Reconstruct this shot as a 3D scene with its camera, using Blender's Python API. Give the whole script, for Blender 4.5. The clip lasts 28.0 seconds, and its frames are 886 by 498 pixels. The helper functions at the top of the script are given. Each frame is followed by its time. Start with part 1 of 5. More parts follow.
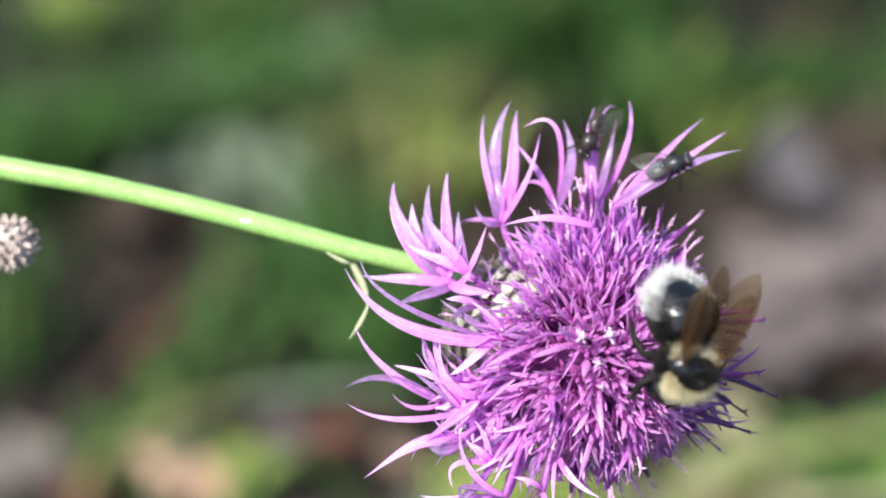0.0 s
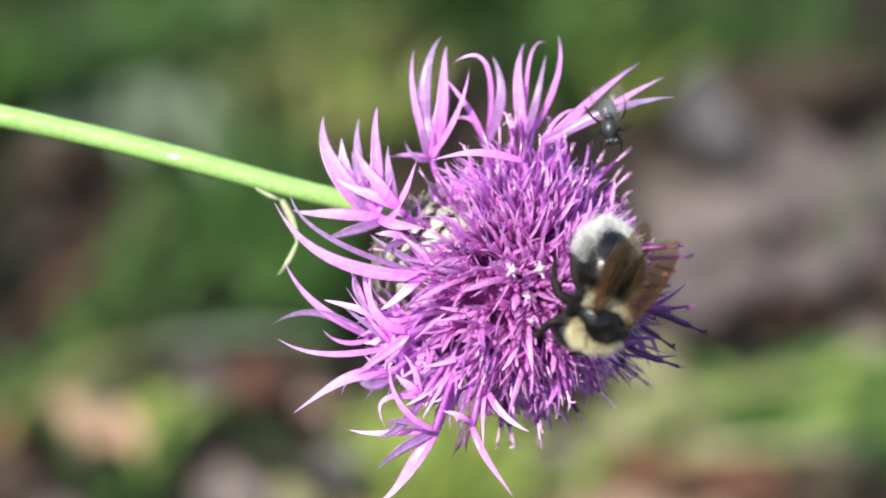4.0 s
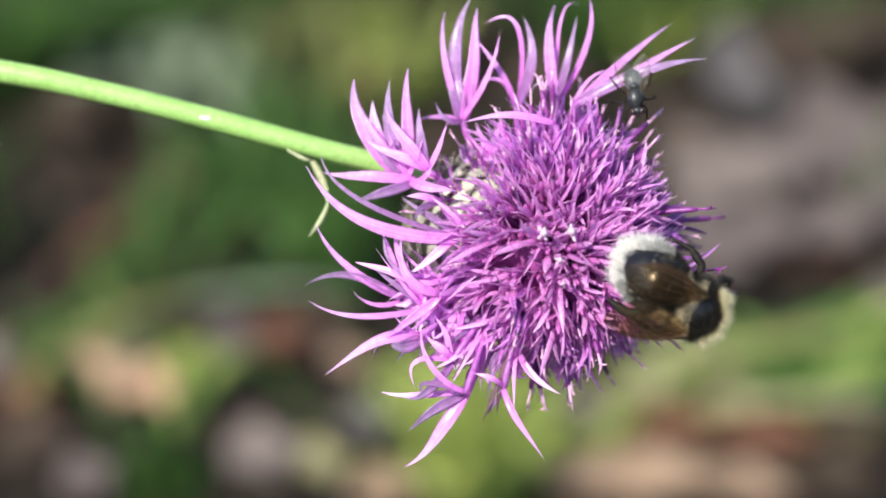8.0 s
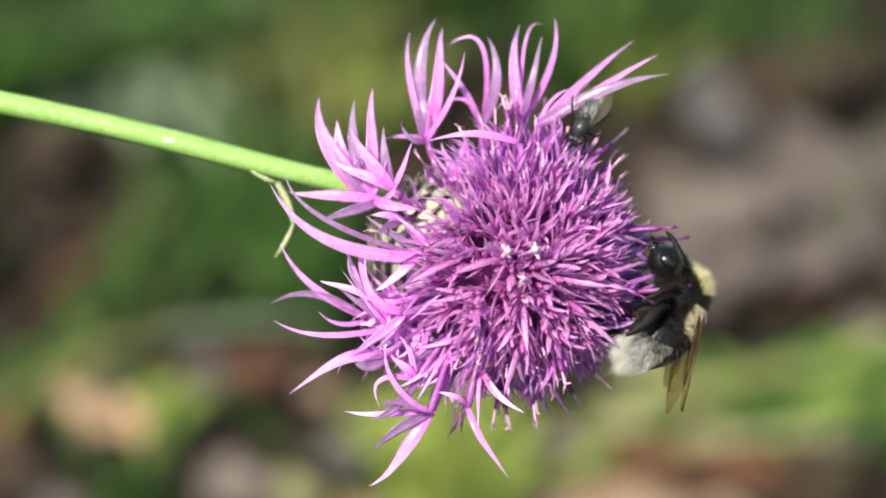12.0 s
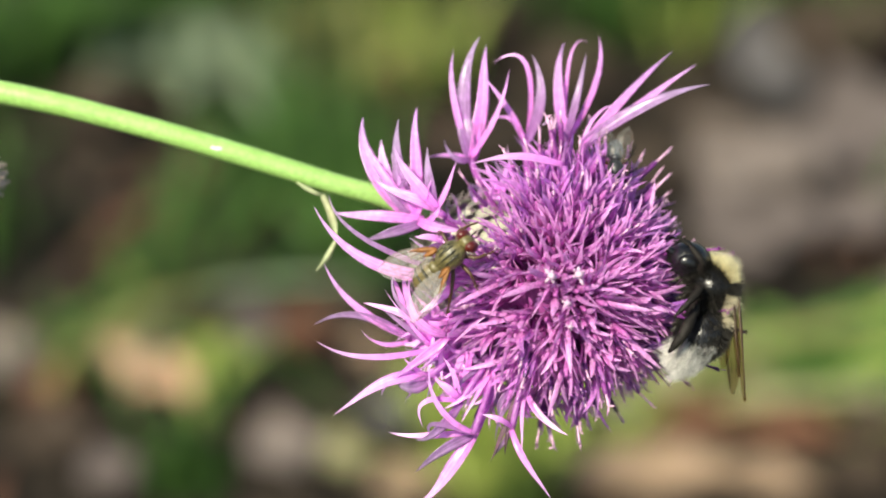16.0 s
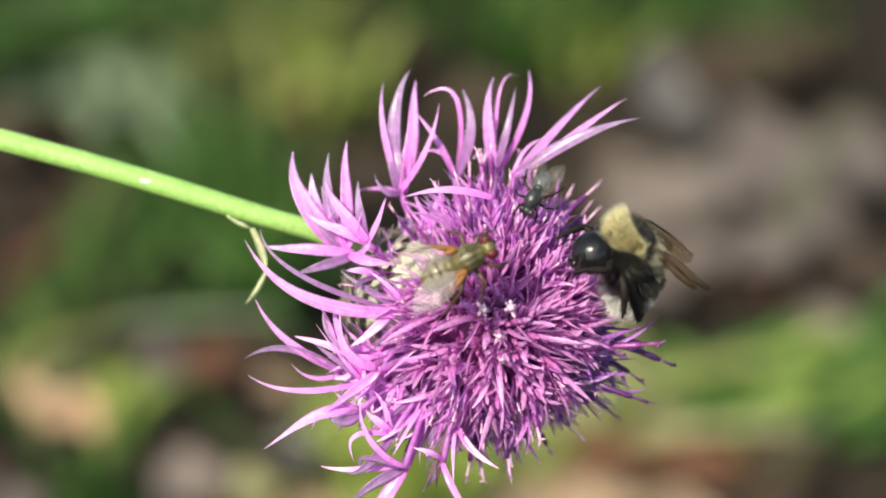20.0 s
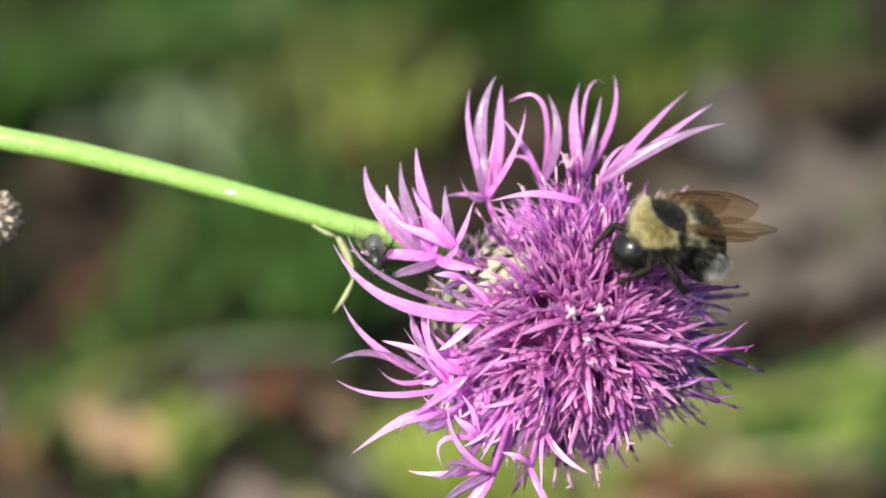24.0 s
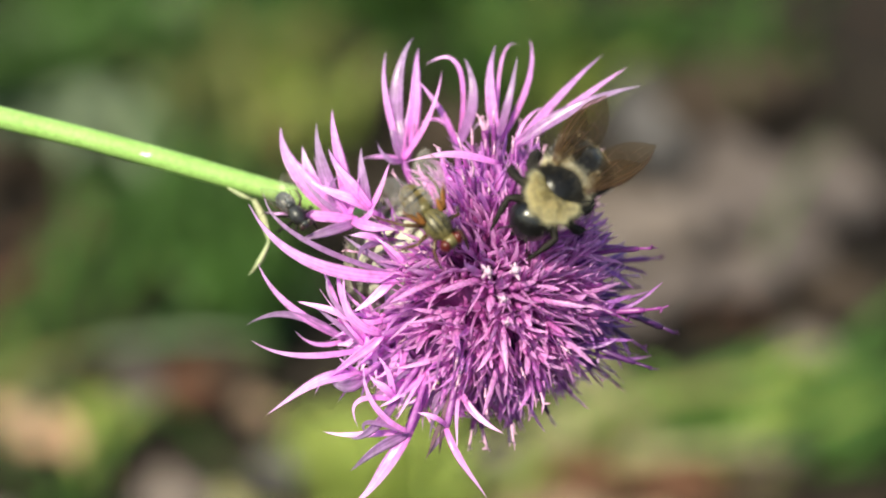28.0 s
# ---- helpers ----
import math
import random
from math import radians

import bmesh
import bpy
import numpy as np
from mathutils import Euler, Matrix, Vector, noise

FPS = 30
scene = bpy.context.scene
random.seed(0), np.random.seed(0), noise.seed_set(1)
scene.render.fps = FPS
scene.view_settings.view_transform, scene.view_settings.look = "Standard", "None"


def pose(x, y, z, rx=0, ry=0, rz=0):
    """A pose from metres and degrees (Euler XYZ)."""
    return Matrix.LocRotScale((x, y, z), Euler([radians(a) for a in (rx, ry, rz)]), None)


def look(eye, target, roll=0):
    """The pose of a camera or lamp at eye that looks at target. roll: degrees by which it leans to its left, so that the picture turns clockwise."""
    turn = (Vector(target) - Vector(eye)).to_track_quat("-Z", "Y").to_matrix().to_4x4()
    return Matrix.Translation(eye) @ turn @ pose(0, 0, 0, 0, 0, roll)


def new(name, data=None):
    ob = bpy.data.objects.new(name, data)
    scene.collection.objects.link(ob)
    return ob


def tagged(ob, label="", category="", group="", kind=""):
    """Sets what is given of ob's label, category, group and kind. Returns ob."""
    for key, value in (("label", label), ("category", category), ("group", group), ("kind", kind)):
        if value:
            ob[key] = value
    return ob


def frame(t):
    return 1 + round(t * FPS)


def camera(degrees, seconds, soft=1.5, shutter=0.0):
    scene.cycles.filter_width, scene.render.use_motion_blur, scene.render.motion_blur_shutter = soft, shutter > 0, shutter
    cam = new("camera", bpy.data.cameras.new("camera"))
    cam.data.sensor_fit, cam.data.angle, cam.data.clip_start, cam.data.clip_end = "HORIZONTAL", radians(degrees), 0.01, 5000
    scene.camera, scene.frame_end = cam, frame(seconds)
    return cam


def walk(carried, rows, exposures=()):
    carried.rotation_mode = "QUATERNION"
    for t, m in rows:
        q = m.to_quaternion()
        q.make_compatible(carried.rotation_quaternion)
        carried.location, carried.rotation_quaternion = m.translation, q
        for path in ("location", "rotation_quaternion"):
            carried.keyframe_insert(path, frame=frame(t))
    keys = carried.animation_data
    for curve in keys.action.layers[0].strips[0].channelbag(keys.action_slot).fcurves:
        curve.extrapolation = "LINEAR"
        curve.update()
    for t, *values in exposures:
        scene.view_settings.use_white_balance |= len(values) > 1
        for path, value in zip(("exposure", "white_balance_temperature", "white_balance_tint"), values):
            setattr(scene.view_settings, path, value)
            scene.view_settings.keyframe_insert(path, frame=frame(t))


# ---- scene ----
# A knapweed flower head on a leaning stem, a bumblebee and three flies on it,
# close-up from a hand-held camera that looks down over it onto litter and grass.
cam = camera(20.0, 28.0, soft=2.0)
cam.data.dof.use_dof = True
cam.data.dof.focus_distance = 0.2415
cam.data.dof.aperture_fstop = 13.0
walk(cam, [
    (0, pose(-0.00675, -0.21400, 0.37334, 62.246, 0.731, 1.266)),
    (0.5, pose(-0.00809, -0.21295, 0.37517, 61.945, 0.518, 0.898)),
    (1, pose(-0.00794, -0.21399, 0.37335, 61.711, 0.523, 0.907)),
    (1.5, pose(-0.00886, -0.21285, 0.37532, 61.629, 0.153, 0.266)),
    (2, pose(-0.00872, -0.21446, 0.37255, 61.188, -0.184, -0.318)),
    (2.5, pose(-0.00679, -0.21305, 0.37498, 60.858, 0.207, 0.358)),
    (3, pose(-0.00617, -0.21409, 0.37319, 59.715, 0.112, 0.193)),
    (3.5, pose(-0.00727, -0.21433, 0.37276, 61.170, 0.042, 0.072)),
    (4, pose(-0.00834, -0.21493, 0.37173, 61.189, -0.255, -0.443)),
    (4.5, pose(-0.00769, -0.21497, 0.37166, 61.313, -0.431, -0.747)),
    (6.5, pose(-0.00771, -0.21544, 0.37085, 61.232, -0.402, -0.696)),
    (7, pose(-0.00756, -0.21440, 0.37265, 60.736, -0.042, -0.074)),
    (7.5, pose(-0.00814, -0.21492, 0.37175, 60.177, 0.141, 0.243)),
    (8, pose(-0.00893, -0.21430, 0.37282, 60.032, 0.029, 0.051)),
    (8.5, pose(-0.00926, -0.21477, 0.37200, 60.149, -0.228, -0.394)),
    (9, pose(-0.00935, -0.21443, 0.37259, 59.776, -0.534, -0.925)),
    (9.5, pose(-0.00797, -0.21411, 0.37315, 59.653, -0.612, -1.060)),
    (10, pose(-0.00780, -0.21501, 0.37159, 60.671, -0.097, -0.168)),
    (10.5, pose(-0.00769, -0.21411, 0.37315, 60.175, -0.104, -0.180)),
    (11, pose(-0.00801, -0.21507, 0.37149, 60.455, -0.179, -0.310)),
    (11.5, pose(-0.00712, -0.21424, 0.37293, 60.404, -0.089, -0.154)),
    (12, pose(-0.00730, -0.21557, 0.37063, 61.058, -0.186, -0.322)),
    (12.5, pose(-0.00638, -0.21408, 0.37321, 60.896, -0.260, -0.450)),
    (14.5, pose(-0.00744, -0.20924, 0.38159, 58.922, -0.144, -0.250)),
    (15, pose(-0.00584, -0.21232, 0.37625, 59.722, 0.227, 0.394)),
    (15.5, pose(-0.00784, -0.21089, 0.37873, 60.078, 0.517, 0.895)),
    (16, pose(-0.00669, -0.21066, 0.37912, 59.249, 0.386, 0.669)),
    (16.5, pose(-0.00880, -0.21244, 0.37605, 59.206, 0.103, 0.178)),
    (17, pose(-0.00904, -0.21068, 0.37910, 58.907, -0.220, -0.381)),
    (17.5, pose(-0.00980, -0.21238, 0.37614, 59.508, -0.425, -0.736)),
    (18, pose(-0.00916, -0.21115, 0.37827, 58.987, -0.255, -0.441)),
    (18.5, pose(-0.00978, -0.21236, 0.37618, 59.109, -0.358, -0.619)),
    (19, pose(-0.01012, -0.21160, 0.37750, 59.494, -0.545, -0.945)),
    (19.5, pose(-0.01069, -0.21216, 0.37652, 59.649, -1.005, -1.741)),
    (20, pose(-0.01001, -0.21075, 0.37897, 60.059, -0.791, -1.370)),
    (20.5, pose(-0.01074, -0.21204, 0.37674, 60.217, -0.733, -1.270)),
    (21, pose(-0.01085, -0.21182, 0.37711, 60.513, -0.611, -1.059)),
    (21.5, pose(-0.01328, -0.21130, 0.37801, 60.388, -0.576, -0.999)),
    (23.5, pose(-0.01378, -0.21129, 0.37804, 61.009, -0.525, -0.910)),
    (24, pose(-0.01422, -0.21274, 0.37552, 61.088, -0.286, -0.496)),
    (24.5, pose(-0.01189, -0.21803, 0.36636, 61.427, -0.325, -0.563)),
    (25, pose(-0.01503, -0.21073, 0.37901, 60.160, -0.650, -1.125)),
    (25.5, pose(-0.01326, -0.21217, 0.37652, 59.885, -1.037, -1.797)),
    (26, pose(-0.01471, -0.21334, 0.37448, 59.584, -1.166, -2.021)),
    (26.5, pose(-0.01612, -0.21179, 0.37717, 58.776, -0.821, -1.422)),
    (27, pose(-0.01578, -0.21563, 0.37052, 60.849, -0.775, -1.343)),
    (27.5, pose(-0.01604, -0.21169, 0.37735, 60.045, -1.268, -2.198)),
    (28, pose(-0.01363, -0.21517, 0.37132, 61.356, -1.177, -2.039)),
], exposures=[(0, 0.84, 6150, 12), (4, 0.80, 6350, 11), (8, 0.68, 6450, 10), (10, 0.66, 6800, 6), (18, 0.68, 7300, 2), (24, 0.60, 7350, 2), (26, 0.67, 7400, 2), (28, 0.67, 7450, 2)])

# ---- daylight ----
world = bpy.data.worlds.new("daylight")
scene.world = world
world.use_nodes = True
sky = world.node_tree.nodes.new("ShaderNodeTexSky")
sky.sky_type, sky.sun_disc = "NISHITA", False
SUN_WAY = Vector((-0.45, -0.54, 0.72)).normalized()
sky.sun_elevation = math.asin(SUN_WAY.z)
sky.sun_rotation = math.atan2(SUN_WAY.x, SUN_WAY.y)
world.node_tree.links.new(sky.outputs[0], world.node_tree.nodes["Background"].inputs[0])
world.node_tree.nodes["Background"].inputs[1].default_value = 0.12
sun = new("sun", bpy.data.lights.new("sun", "SUN"))
sun.data.energy, sun.data.angle, sun.data.color = 4.55, radians(0.5), (1.0, 0.95, 0.86)
sun.matrix_basis = look(SUN_WAY, (0, 0, 0))


# ---- materials ----
def surface(name, base, rough=0.6, vary=0.25, coarse=300, fine=2500, bump=0.15, metal=0.0,
            gloss=0.5, thin=0.0, second=None, each=0.0, coat=0.0, hue=0.0, island=False, tip=None, streak=0.0):
    """base and second colour in coarse patches, fine grain, relief; thin: share of light let through; each: from object to object."""
    m = bpy.data.materials.new(name)
    m.use_nodes = True
    nt, n = m.node_tree, m.node_tree.nodes
    b = n["Principled BSDF"]
    co = n.new("ShaderNodeTexCoord")
    n1, n2 = n.new("ShaderNodeTexNoise"), n.new("ShaderNodeTexNoise")
    n1.inputs["Scale"].default_value, n2.inputs["Scale"].default_value = coarse, fine
    n1.inputs["Detail"].default_value, n2.inputs["Detail"].default_value = 3, 2
    for q in (n1, n2):
        nt.links.new(co.outputs["Object"], q.inputs["Vector"])
    ramp = n.new("ShaderNodeMapRange")
    ramp.inputs[1].default_value, ramp.inputs[2].default_value = 0.35, 0.65
    nt.links.new(n1.outputs[0], ramp.inputs[0])
    mix = n.new("ShaderNodeMix")
    mix.data_type = "RGBA"
    nt.links.new(ramp.outputs[0], mix.inputs[0])
    mix.inputs[6].default_value = (*base, 1)
    mix.inputs[7].default_value = (*(second or tuple(c * (1 - vary) for c in base)), 1)
    hsv = n.new("ShaderNodeHueSaturation")
    tone = mix.outputs[2]
    if tip:
        along, fade = n.new("ShaderNodeAttribute"), n.new("ShaderNodeMix")
        along.attribute_name, fade.data_type = "along", "RGBA"
        fade.inputs[7].default_value = (*tip, 1)
        nt.links.new(along.outputs["Fac"], fade.inputs[0])
        nt.links.new(tone, fade.inputs[6])
        tone = fade.outputs[2]
    nt.links.new(tone, hsv.inputs["Color"])
    val = n.new("ShaderNodeMapRange")
    val.inputs[1].default_value, val.inputs[2].default_value = 0.3, 0.7
    val.inputs[3].default_value, val.inputs[4].default_value = 1 - vary, 1 + vary
    nt.links.new(n2.outputs[0], val.inputs[0])
    last = val.outputs[0]
    if each or hue:
        info = n.new("ShaderNodeNewGeometry" if island else "ShaderNodeObjectInfo")
        luck = info.outputs["Random Per Island" if island else "Random"]
        per = n.new("ShaderNodeMapRange")
        per.inputs[3].default_value, per.inputs[4].default_value = 1 - each, 1 + each
        nt.links.new(luck, per.inputs[0])
        mul = n.new("ShaderNodeMath")
        mul.operation = "MULTIPLY"
        nt.links.new(last, mul.inputs[0])
        nt.links.new(per.outputs[0], mul.inputs[1])
        last = mul.outputs[0]
        turn = n.new("ShaderNodeMapRange")
        turn.inputs[3].default_value, turn.inputs[4].default_value = 0.5 - hue, 0.5 + hue
        nt.links.new(luck, turn.inputs[0])
        nt.links.new(turn.outputs[0], hsv.inputs["Hue"])
    if streak:
        across, wave = n.new("ShaderNodeAttribute"), n.new("ShaderNodeMath")
        across.attribute_name, wave.operation = "across", "SINE"
        size, depth = n.new("ShaderNodeMath"), n.new("ShaderNodeMath")
        size.operation, depth.operation = "MULTIPLY", "MULTIPLY_ADD"
        size.inputs[1].default_value, depth.inputs[1].default_value, depth.inputs[2].default_value = 11.0, streak, 1.0
        nt.links.new(across.outputs["Fac"], size.inputs[0])
        nt.links.new(size.outputs[0], wave.inputs[0])
        nt.links.new(wave.outputs[0], depth.inputs[0])
        veined = n.new("ShaderNodeMath")
        veined.operation = "MULTIPLY"
        nt.links.new(last, veined.inputs[0])
        nt.links.new(depth.outputs[0], veined.inputs[1])
        last = veined.outputs[0]
    nt.links.new(last, hsv.inputs["Value"])
    nt.links.new(hsv.outputs[0], b.inputs["Base Color"])
    b.inputs["Roughness"].default_value = rough
    b.inputs["Metallic"].default_value = metal
    b.inputs["Specular IOR Level"].default_value = gloss
    b.inputs["Coat Weight"].default_value = coat
    b.inputs["Coat Roughness"].default_value = 0.12
    if bump:
        bp = n.new("ShaderNodeBump")
        bp.inputs["Strength"].default_value, bp.inputs["Distance"].default_value = bump, 0.3 / fine
        nt.links.new(n2.outputs[0], bp.inputs["Height"])
        nt.links.new(bp.outputs[0], b.inputs["Normal"])
    if thin:
        tr, add = n.new("ShaderNodeBsdfTranslucent"), n.new("ShaderNodeMixShader")
        nt.links.new(hsv.outputs[0], tr.inputs[0])
        add.inputs[0].default_value = thin
        nt.links.new(b.outputs[0], add.inputs[1])
        nt.links.new(tr.outputs[0], add.inputs[2])
        nt.links.new(add.outputs[0], n["Material Output"].inputs[0])
    return m


def membrane(name, colour, clear, tint=(1, 1, 1)):
    """A clear insect wing: part see-through, part thin glossy skin."""
    m = bpy.data.materials.new(name)
    m.use_nodes = True
    nt, n = m.node_tree, m.node_tree.nodes
    b = n["Principled BSDF"]
    co, no = n.new("ShaderNodeTexCoord"), n.new("ShaderNodeTexNoise")
    no.inputs["Scale"].default_value = 600
    nt.links.new(co.outputs["Object"], no.inputs["Vector"])
    mr = n.new("ShaderNodeMapRange")
    mr.inputs[3].default_value, mr.inputs[4].default_value = clear - 0.12, clear + 0.12
    nt.links.new(no.outputs[0], mr.inputs[0])
    b.inputs["Base Color"].default_value = (*colour, 1)
    b.inputs["Roughness"].default_value = 0.28
    bp = n.new("ShaderNodeBump")
    bp.inputs["Strength"].default_value, bp.inputs["Distance"].default_value = 0.5, 0.0003
    nt.links.new(no.outputs[0], bp.inputs["Height"])
    nt.links.new(bp.outputs[0], b.inputs["Normal"])
    tp, mx = n.new("ShaderNodeBsdfTransparent"), n.new("ShaderNodeMixShader")
    tp.inputs[0].default_value = (*tint, 1)
    nt.links.new(mr.outputs[0], mx.inputs[0])
    nt.links.new(b.outputs[0], mx.inputs[1])
    nt.links.new(tp.outputs[0], mx.inputs[2])
    nt.links.new(mx.outputs[0], n["Material Output"].inputs[0])
    return m


PETAL = surface("ray_petal", (0.70, 0.27, 0.75), 0.30, 0.18, 250, 1600, 0.10, gloss=0.6, thin=0.55, second=(0.66, 0.19, 0.65), each=0.32, hue=0.025, island=True, tip=(0.86, 0.63, 0.93), streak=0.14)
TUBE = surface("floret_tube", (0.44, 0.09, 0.38), 0.45, 0.2, 400, 2500, 0.1, thin=0.4, each=0.25, hue=0.02, gloss=0.3)
LOBE = surface("floret_lobe", (0.48, 0.10, 0.51), 0.32, 0.22, 400, 2500, 0.1, gloss=0.55, thin=0.53, second=(0.44, 0.075, 0.42), each=0.5, hue=0.035, island=True, tip=(0.61, 0.28, 0.70))
STIGMA = surface("open_stigma", (0.82, 0.60, 0.78), 0.5, 0.1, 600, 3000, 0.2, thin=0.3)
WITHERED = surface("withered_lobe", (0.13, 0.06, 0.09), 0.7, 0.3, 400, 2000, 0.3, second=(0.07, 0.035, 0.05))
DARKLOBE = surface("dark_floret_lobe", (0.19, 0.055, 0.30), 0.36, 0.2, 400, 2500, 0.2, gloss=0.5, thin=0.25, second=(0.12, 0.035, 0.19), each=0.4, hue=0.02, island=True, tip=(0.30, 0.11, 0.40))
PALELOBE = surface("pale_floret_lobe", (0.61, 0.20, 0.58), 0.34, 0.22, 400, 2500, 0.1, gloss=0.5, thin=0.5, second=(0.56, 0.15, 0.50), each=0.4, hue=0.025, island=True, tip=(0.70, 0.36, 0.71))
ANTHER = surface("anther_column", (0.20, 0.045, 0.24), 0.34, 0.2, 500, 2500, 0.1, each=0.5, hue=0.04, gloss=0.5, thin=0.2)
STYLE = surface("style_tip", (0.82, 0.50, 0.72), 0.45, 0.15, 600, 3000, 0.2, thin=0.2, each=0.15)
STEM = surface("stem_green", (0.35, 0.59, 0.17), 0.45, 0.14, 250, 1800, 0.3, second=(0.29, 0.51, 0.13), thin=0.12)
FUZZ = surface("stem_fuzz", (0.62, 0.68, 0.42), 0.7, 0.1, 300, 2000, 0.0, thin=0.3)
BRACT = surface("bract_green", (0.68, 0.68, 0.55), 0.6, 0.2, 500, 2500, 0.3, second=(0.52, 0.53, 0.40), each=0.25, thin=0.15)
FRINGE = surface("bract_fringe", (0.74, 0.70, 0.62), 0.65, 0.2, 500, 2500, 0.2, second=(0.45, 0.36, 0.36), each=0.3, thin=0.3)
DRYBRACT = surface("withered_bract", (0.52, 0.60, 0.34), 0.7, 0.2, 300, 1800, 0.4, second=(0.46, 0.46, 0.28), thin=0.3)
WHITE = surface("white_fleck", (0.8, 0.8, 0.76), 0.6, 0.1, 800, 3000, 0.3)
SEED = surface("dried_head", (0.40, 0.31, 0.26), 0.75, 0.25, 500, 2000, 0.4, second=(0.52, 0.44, 0.39), each=0.3)
CHITIN = surface("black_chitin", (0.006, 0.006, 0.007), 0.30, 0.3, 300, 1500, 0.35, gloss=0.5, coat=0.12)
BLACKFUR = surface("black_fur", (0.010, 0.009, 0.008), 0.5, 0.3, 400, 2000, 0.0, each=0.5, island=True, tip=(0.028, 0.024, 0.018))
YELLOWFUR = surface("yellow_fur", (0.50, 0.40, 0.17), 0.6, 0.2, 400, 2000, 0.0, thin=0.4, second=(0.44, 0.34, 0.13), each=0.35, hue=0.01, island=True, tip=(0.90, 0.85, 0.60))
PALEFUR = surface("pale_fur", (0.42, 0.34, 0.20), 0.6, 0.2, 400, 2000, 0.0, thin=0.35, second=(0.34, 0.26, 0.14), each=0.4, island=True, tip=(0.86, 0.80, 0.60))
WHITEFUR = surface("white_fur", (0.80, 0.79, 0.75), 0.65, 0.05, 400, 2000, 0.0, thin=0.4, each=0.28, island=True)
GREYFUR = surface("grey_fur", (0.44, 0.44, 0.42), 0.6, 0.2, 400, 2000, 0.0, thin=0.3, each=0.5, island=True)
SMOKE = membrane("smoky_wing", (0.082, 0.058, 0.036), 0.78, (0.79, 0.69, 0.54))
VEIN = surface("wing_vein", (0.075, 0.035, 0.014), 0.35, 0.2, 400, 2000, 0.0)
CLEAR = membrane("clear_wing", (0.30, 0.30, 0.29), 0.90, (0.95, 0.93, 0.90))
AMBER = surface("amber_wing_root", (0.50, 0.21, 0.06), 0.45, 0.2, 400, 2000, 0.1, thin=0.45)
GOLD = surface("golden_dust", (0.145, 0.12, 0.045), 0.42, 0.4, 900, 3000, 0.3, gloss=0.55, second=(0.075, 0.065, 0.028))
STRIPE = surface("dark_stripe", (0.03, 0.028, 0.015), 0.4, 0.2, 600, 3000, 0.1)
GREYBODY = surface("blue_grey_dust", (0.040, 0.044, 0.046), 0.4, 0.25, 700, 3000, 0.2, gloss=0.5, second=(0.020, 0.022, 0.024))
GREYBELLY = surface("pale_blue_grey_dust", (0.115, 0.135, 0.15), 0.4, 0.25, 700, 3000, 0.2, gloss=0.5, second=(0.06, 0.07, 0.08))
OLIVEBELLY = surface("olive_belly", (0.16, 0.12, 0.04), 0.36, 0.4, 700, 3000, 0.2, gloss=0.55, second=(0.085, 0.07, 0.03))
DARKBODY = surface("dark_brown_body", (0.035, 0.025, 0.02), 0.35, 0.25, 700, 3000, 0.2, gloss=0.6)
REDEYE = surface("red_eye", (0.085, 0.009, 0.007), 0.35, 0.15, 900, 4000, 0.3)
LEG = surface("dark_leg", (0.016, 0.013, 0.011), 0.65, 0.3, 500, 2500, 0.1, gloss=0.2)
TAWNYLEG = surface("tawny_leg", (0.09, 0.045, 0.02), 0.45, 0.3, 500, 2500, 0.1)
HAZYWING = membrane("hazy_wing", (0.56, 0.52, 0.50), 0.76, (0.96, 0.93, 0.89))
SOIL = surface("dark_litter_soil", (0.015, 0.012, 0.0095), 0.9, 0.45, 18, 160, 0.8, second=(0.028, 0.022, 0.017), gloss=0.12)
TAN = surface("tan_leaf", (0.66, 0.43, 0.29), 0.6, 0.15, 60, 500, 0.4, second=(0.54, 0.34, 0.22), thin=0.1, gloss=0.12)
PINK = surface("pinkish_dry_leaf", (0.22, 0.18, 0.16), 0.65, 0.2, 60, 500, 0.4, second=(0.16, 0.13, 0.115), thin=0.1, gloss=0.12)
MAUVE = surface("mauve_dry_leaf", (0.16, 0.13, 0.12), 0.65, 0.2, 60, 500, 0.4, second=(0.11, 0.09, 0.083), thin=0.1, gloss=0.12)
BROWN = surface("brown_dry_leaf", (0.068, 0.048, 0.034), 0.7, 0.25, 60, 500, 0.4, second=(0.044, 0.033, 0.025), gloss=0.12)
RUST = surface("rust_dry_leaf", (0.16, 0.075, 0.045), 0.7, 0.25, 60, 500, 0.4, second=(0.09, 0.05, 0.036), gloss=0.12)
GREYLEAF = surface("grey_dry_leaf", (0.13, 0.12, 0.12), 0.65, 0.2, 60, 500, 0.4, second=(0.09, 0.083, 0.08), gloss=0.12)
STRAW = surface("straw_leaf", (0.33, 0.31, 0.17), 0.65, 0.2, 60, 500, 0.4, second=(0.26, 0.24, 0.13), thin=0.1, gloss=0.12)
PALETAN = surface("pale_tan_leaf", (0.29, 0.205, 0.145), 0.65, 0.2, 60, 500, 0.4, second=(0.30, 0.21, 0.14), thin=0.1, gloss=0.12)
GREEN = surface("grass_green", (0.082, 0.172, 0.040), 0.5, 0.2, 60, 700, 0.2, second=(0.042, 0.105, 0.022), thin=0.3, each=0.2, gloss=0.25)
OLIVE = surface("olive_grass", (0.32, 0.33, 0.125), 0.55, 0.2, 60, 700, 0.2, second=(0.20, 0.22, 0.07), thin=0.3, each=0.2, gloss=0.25)
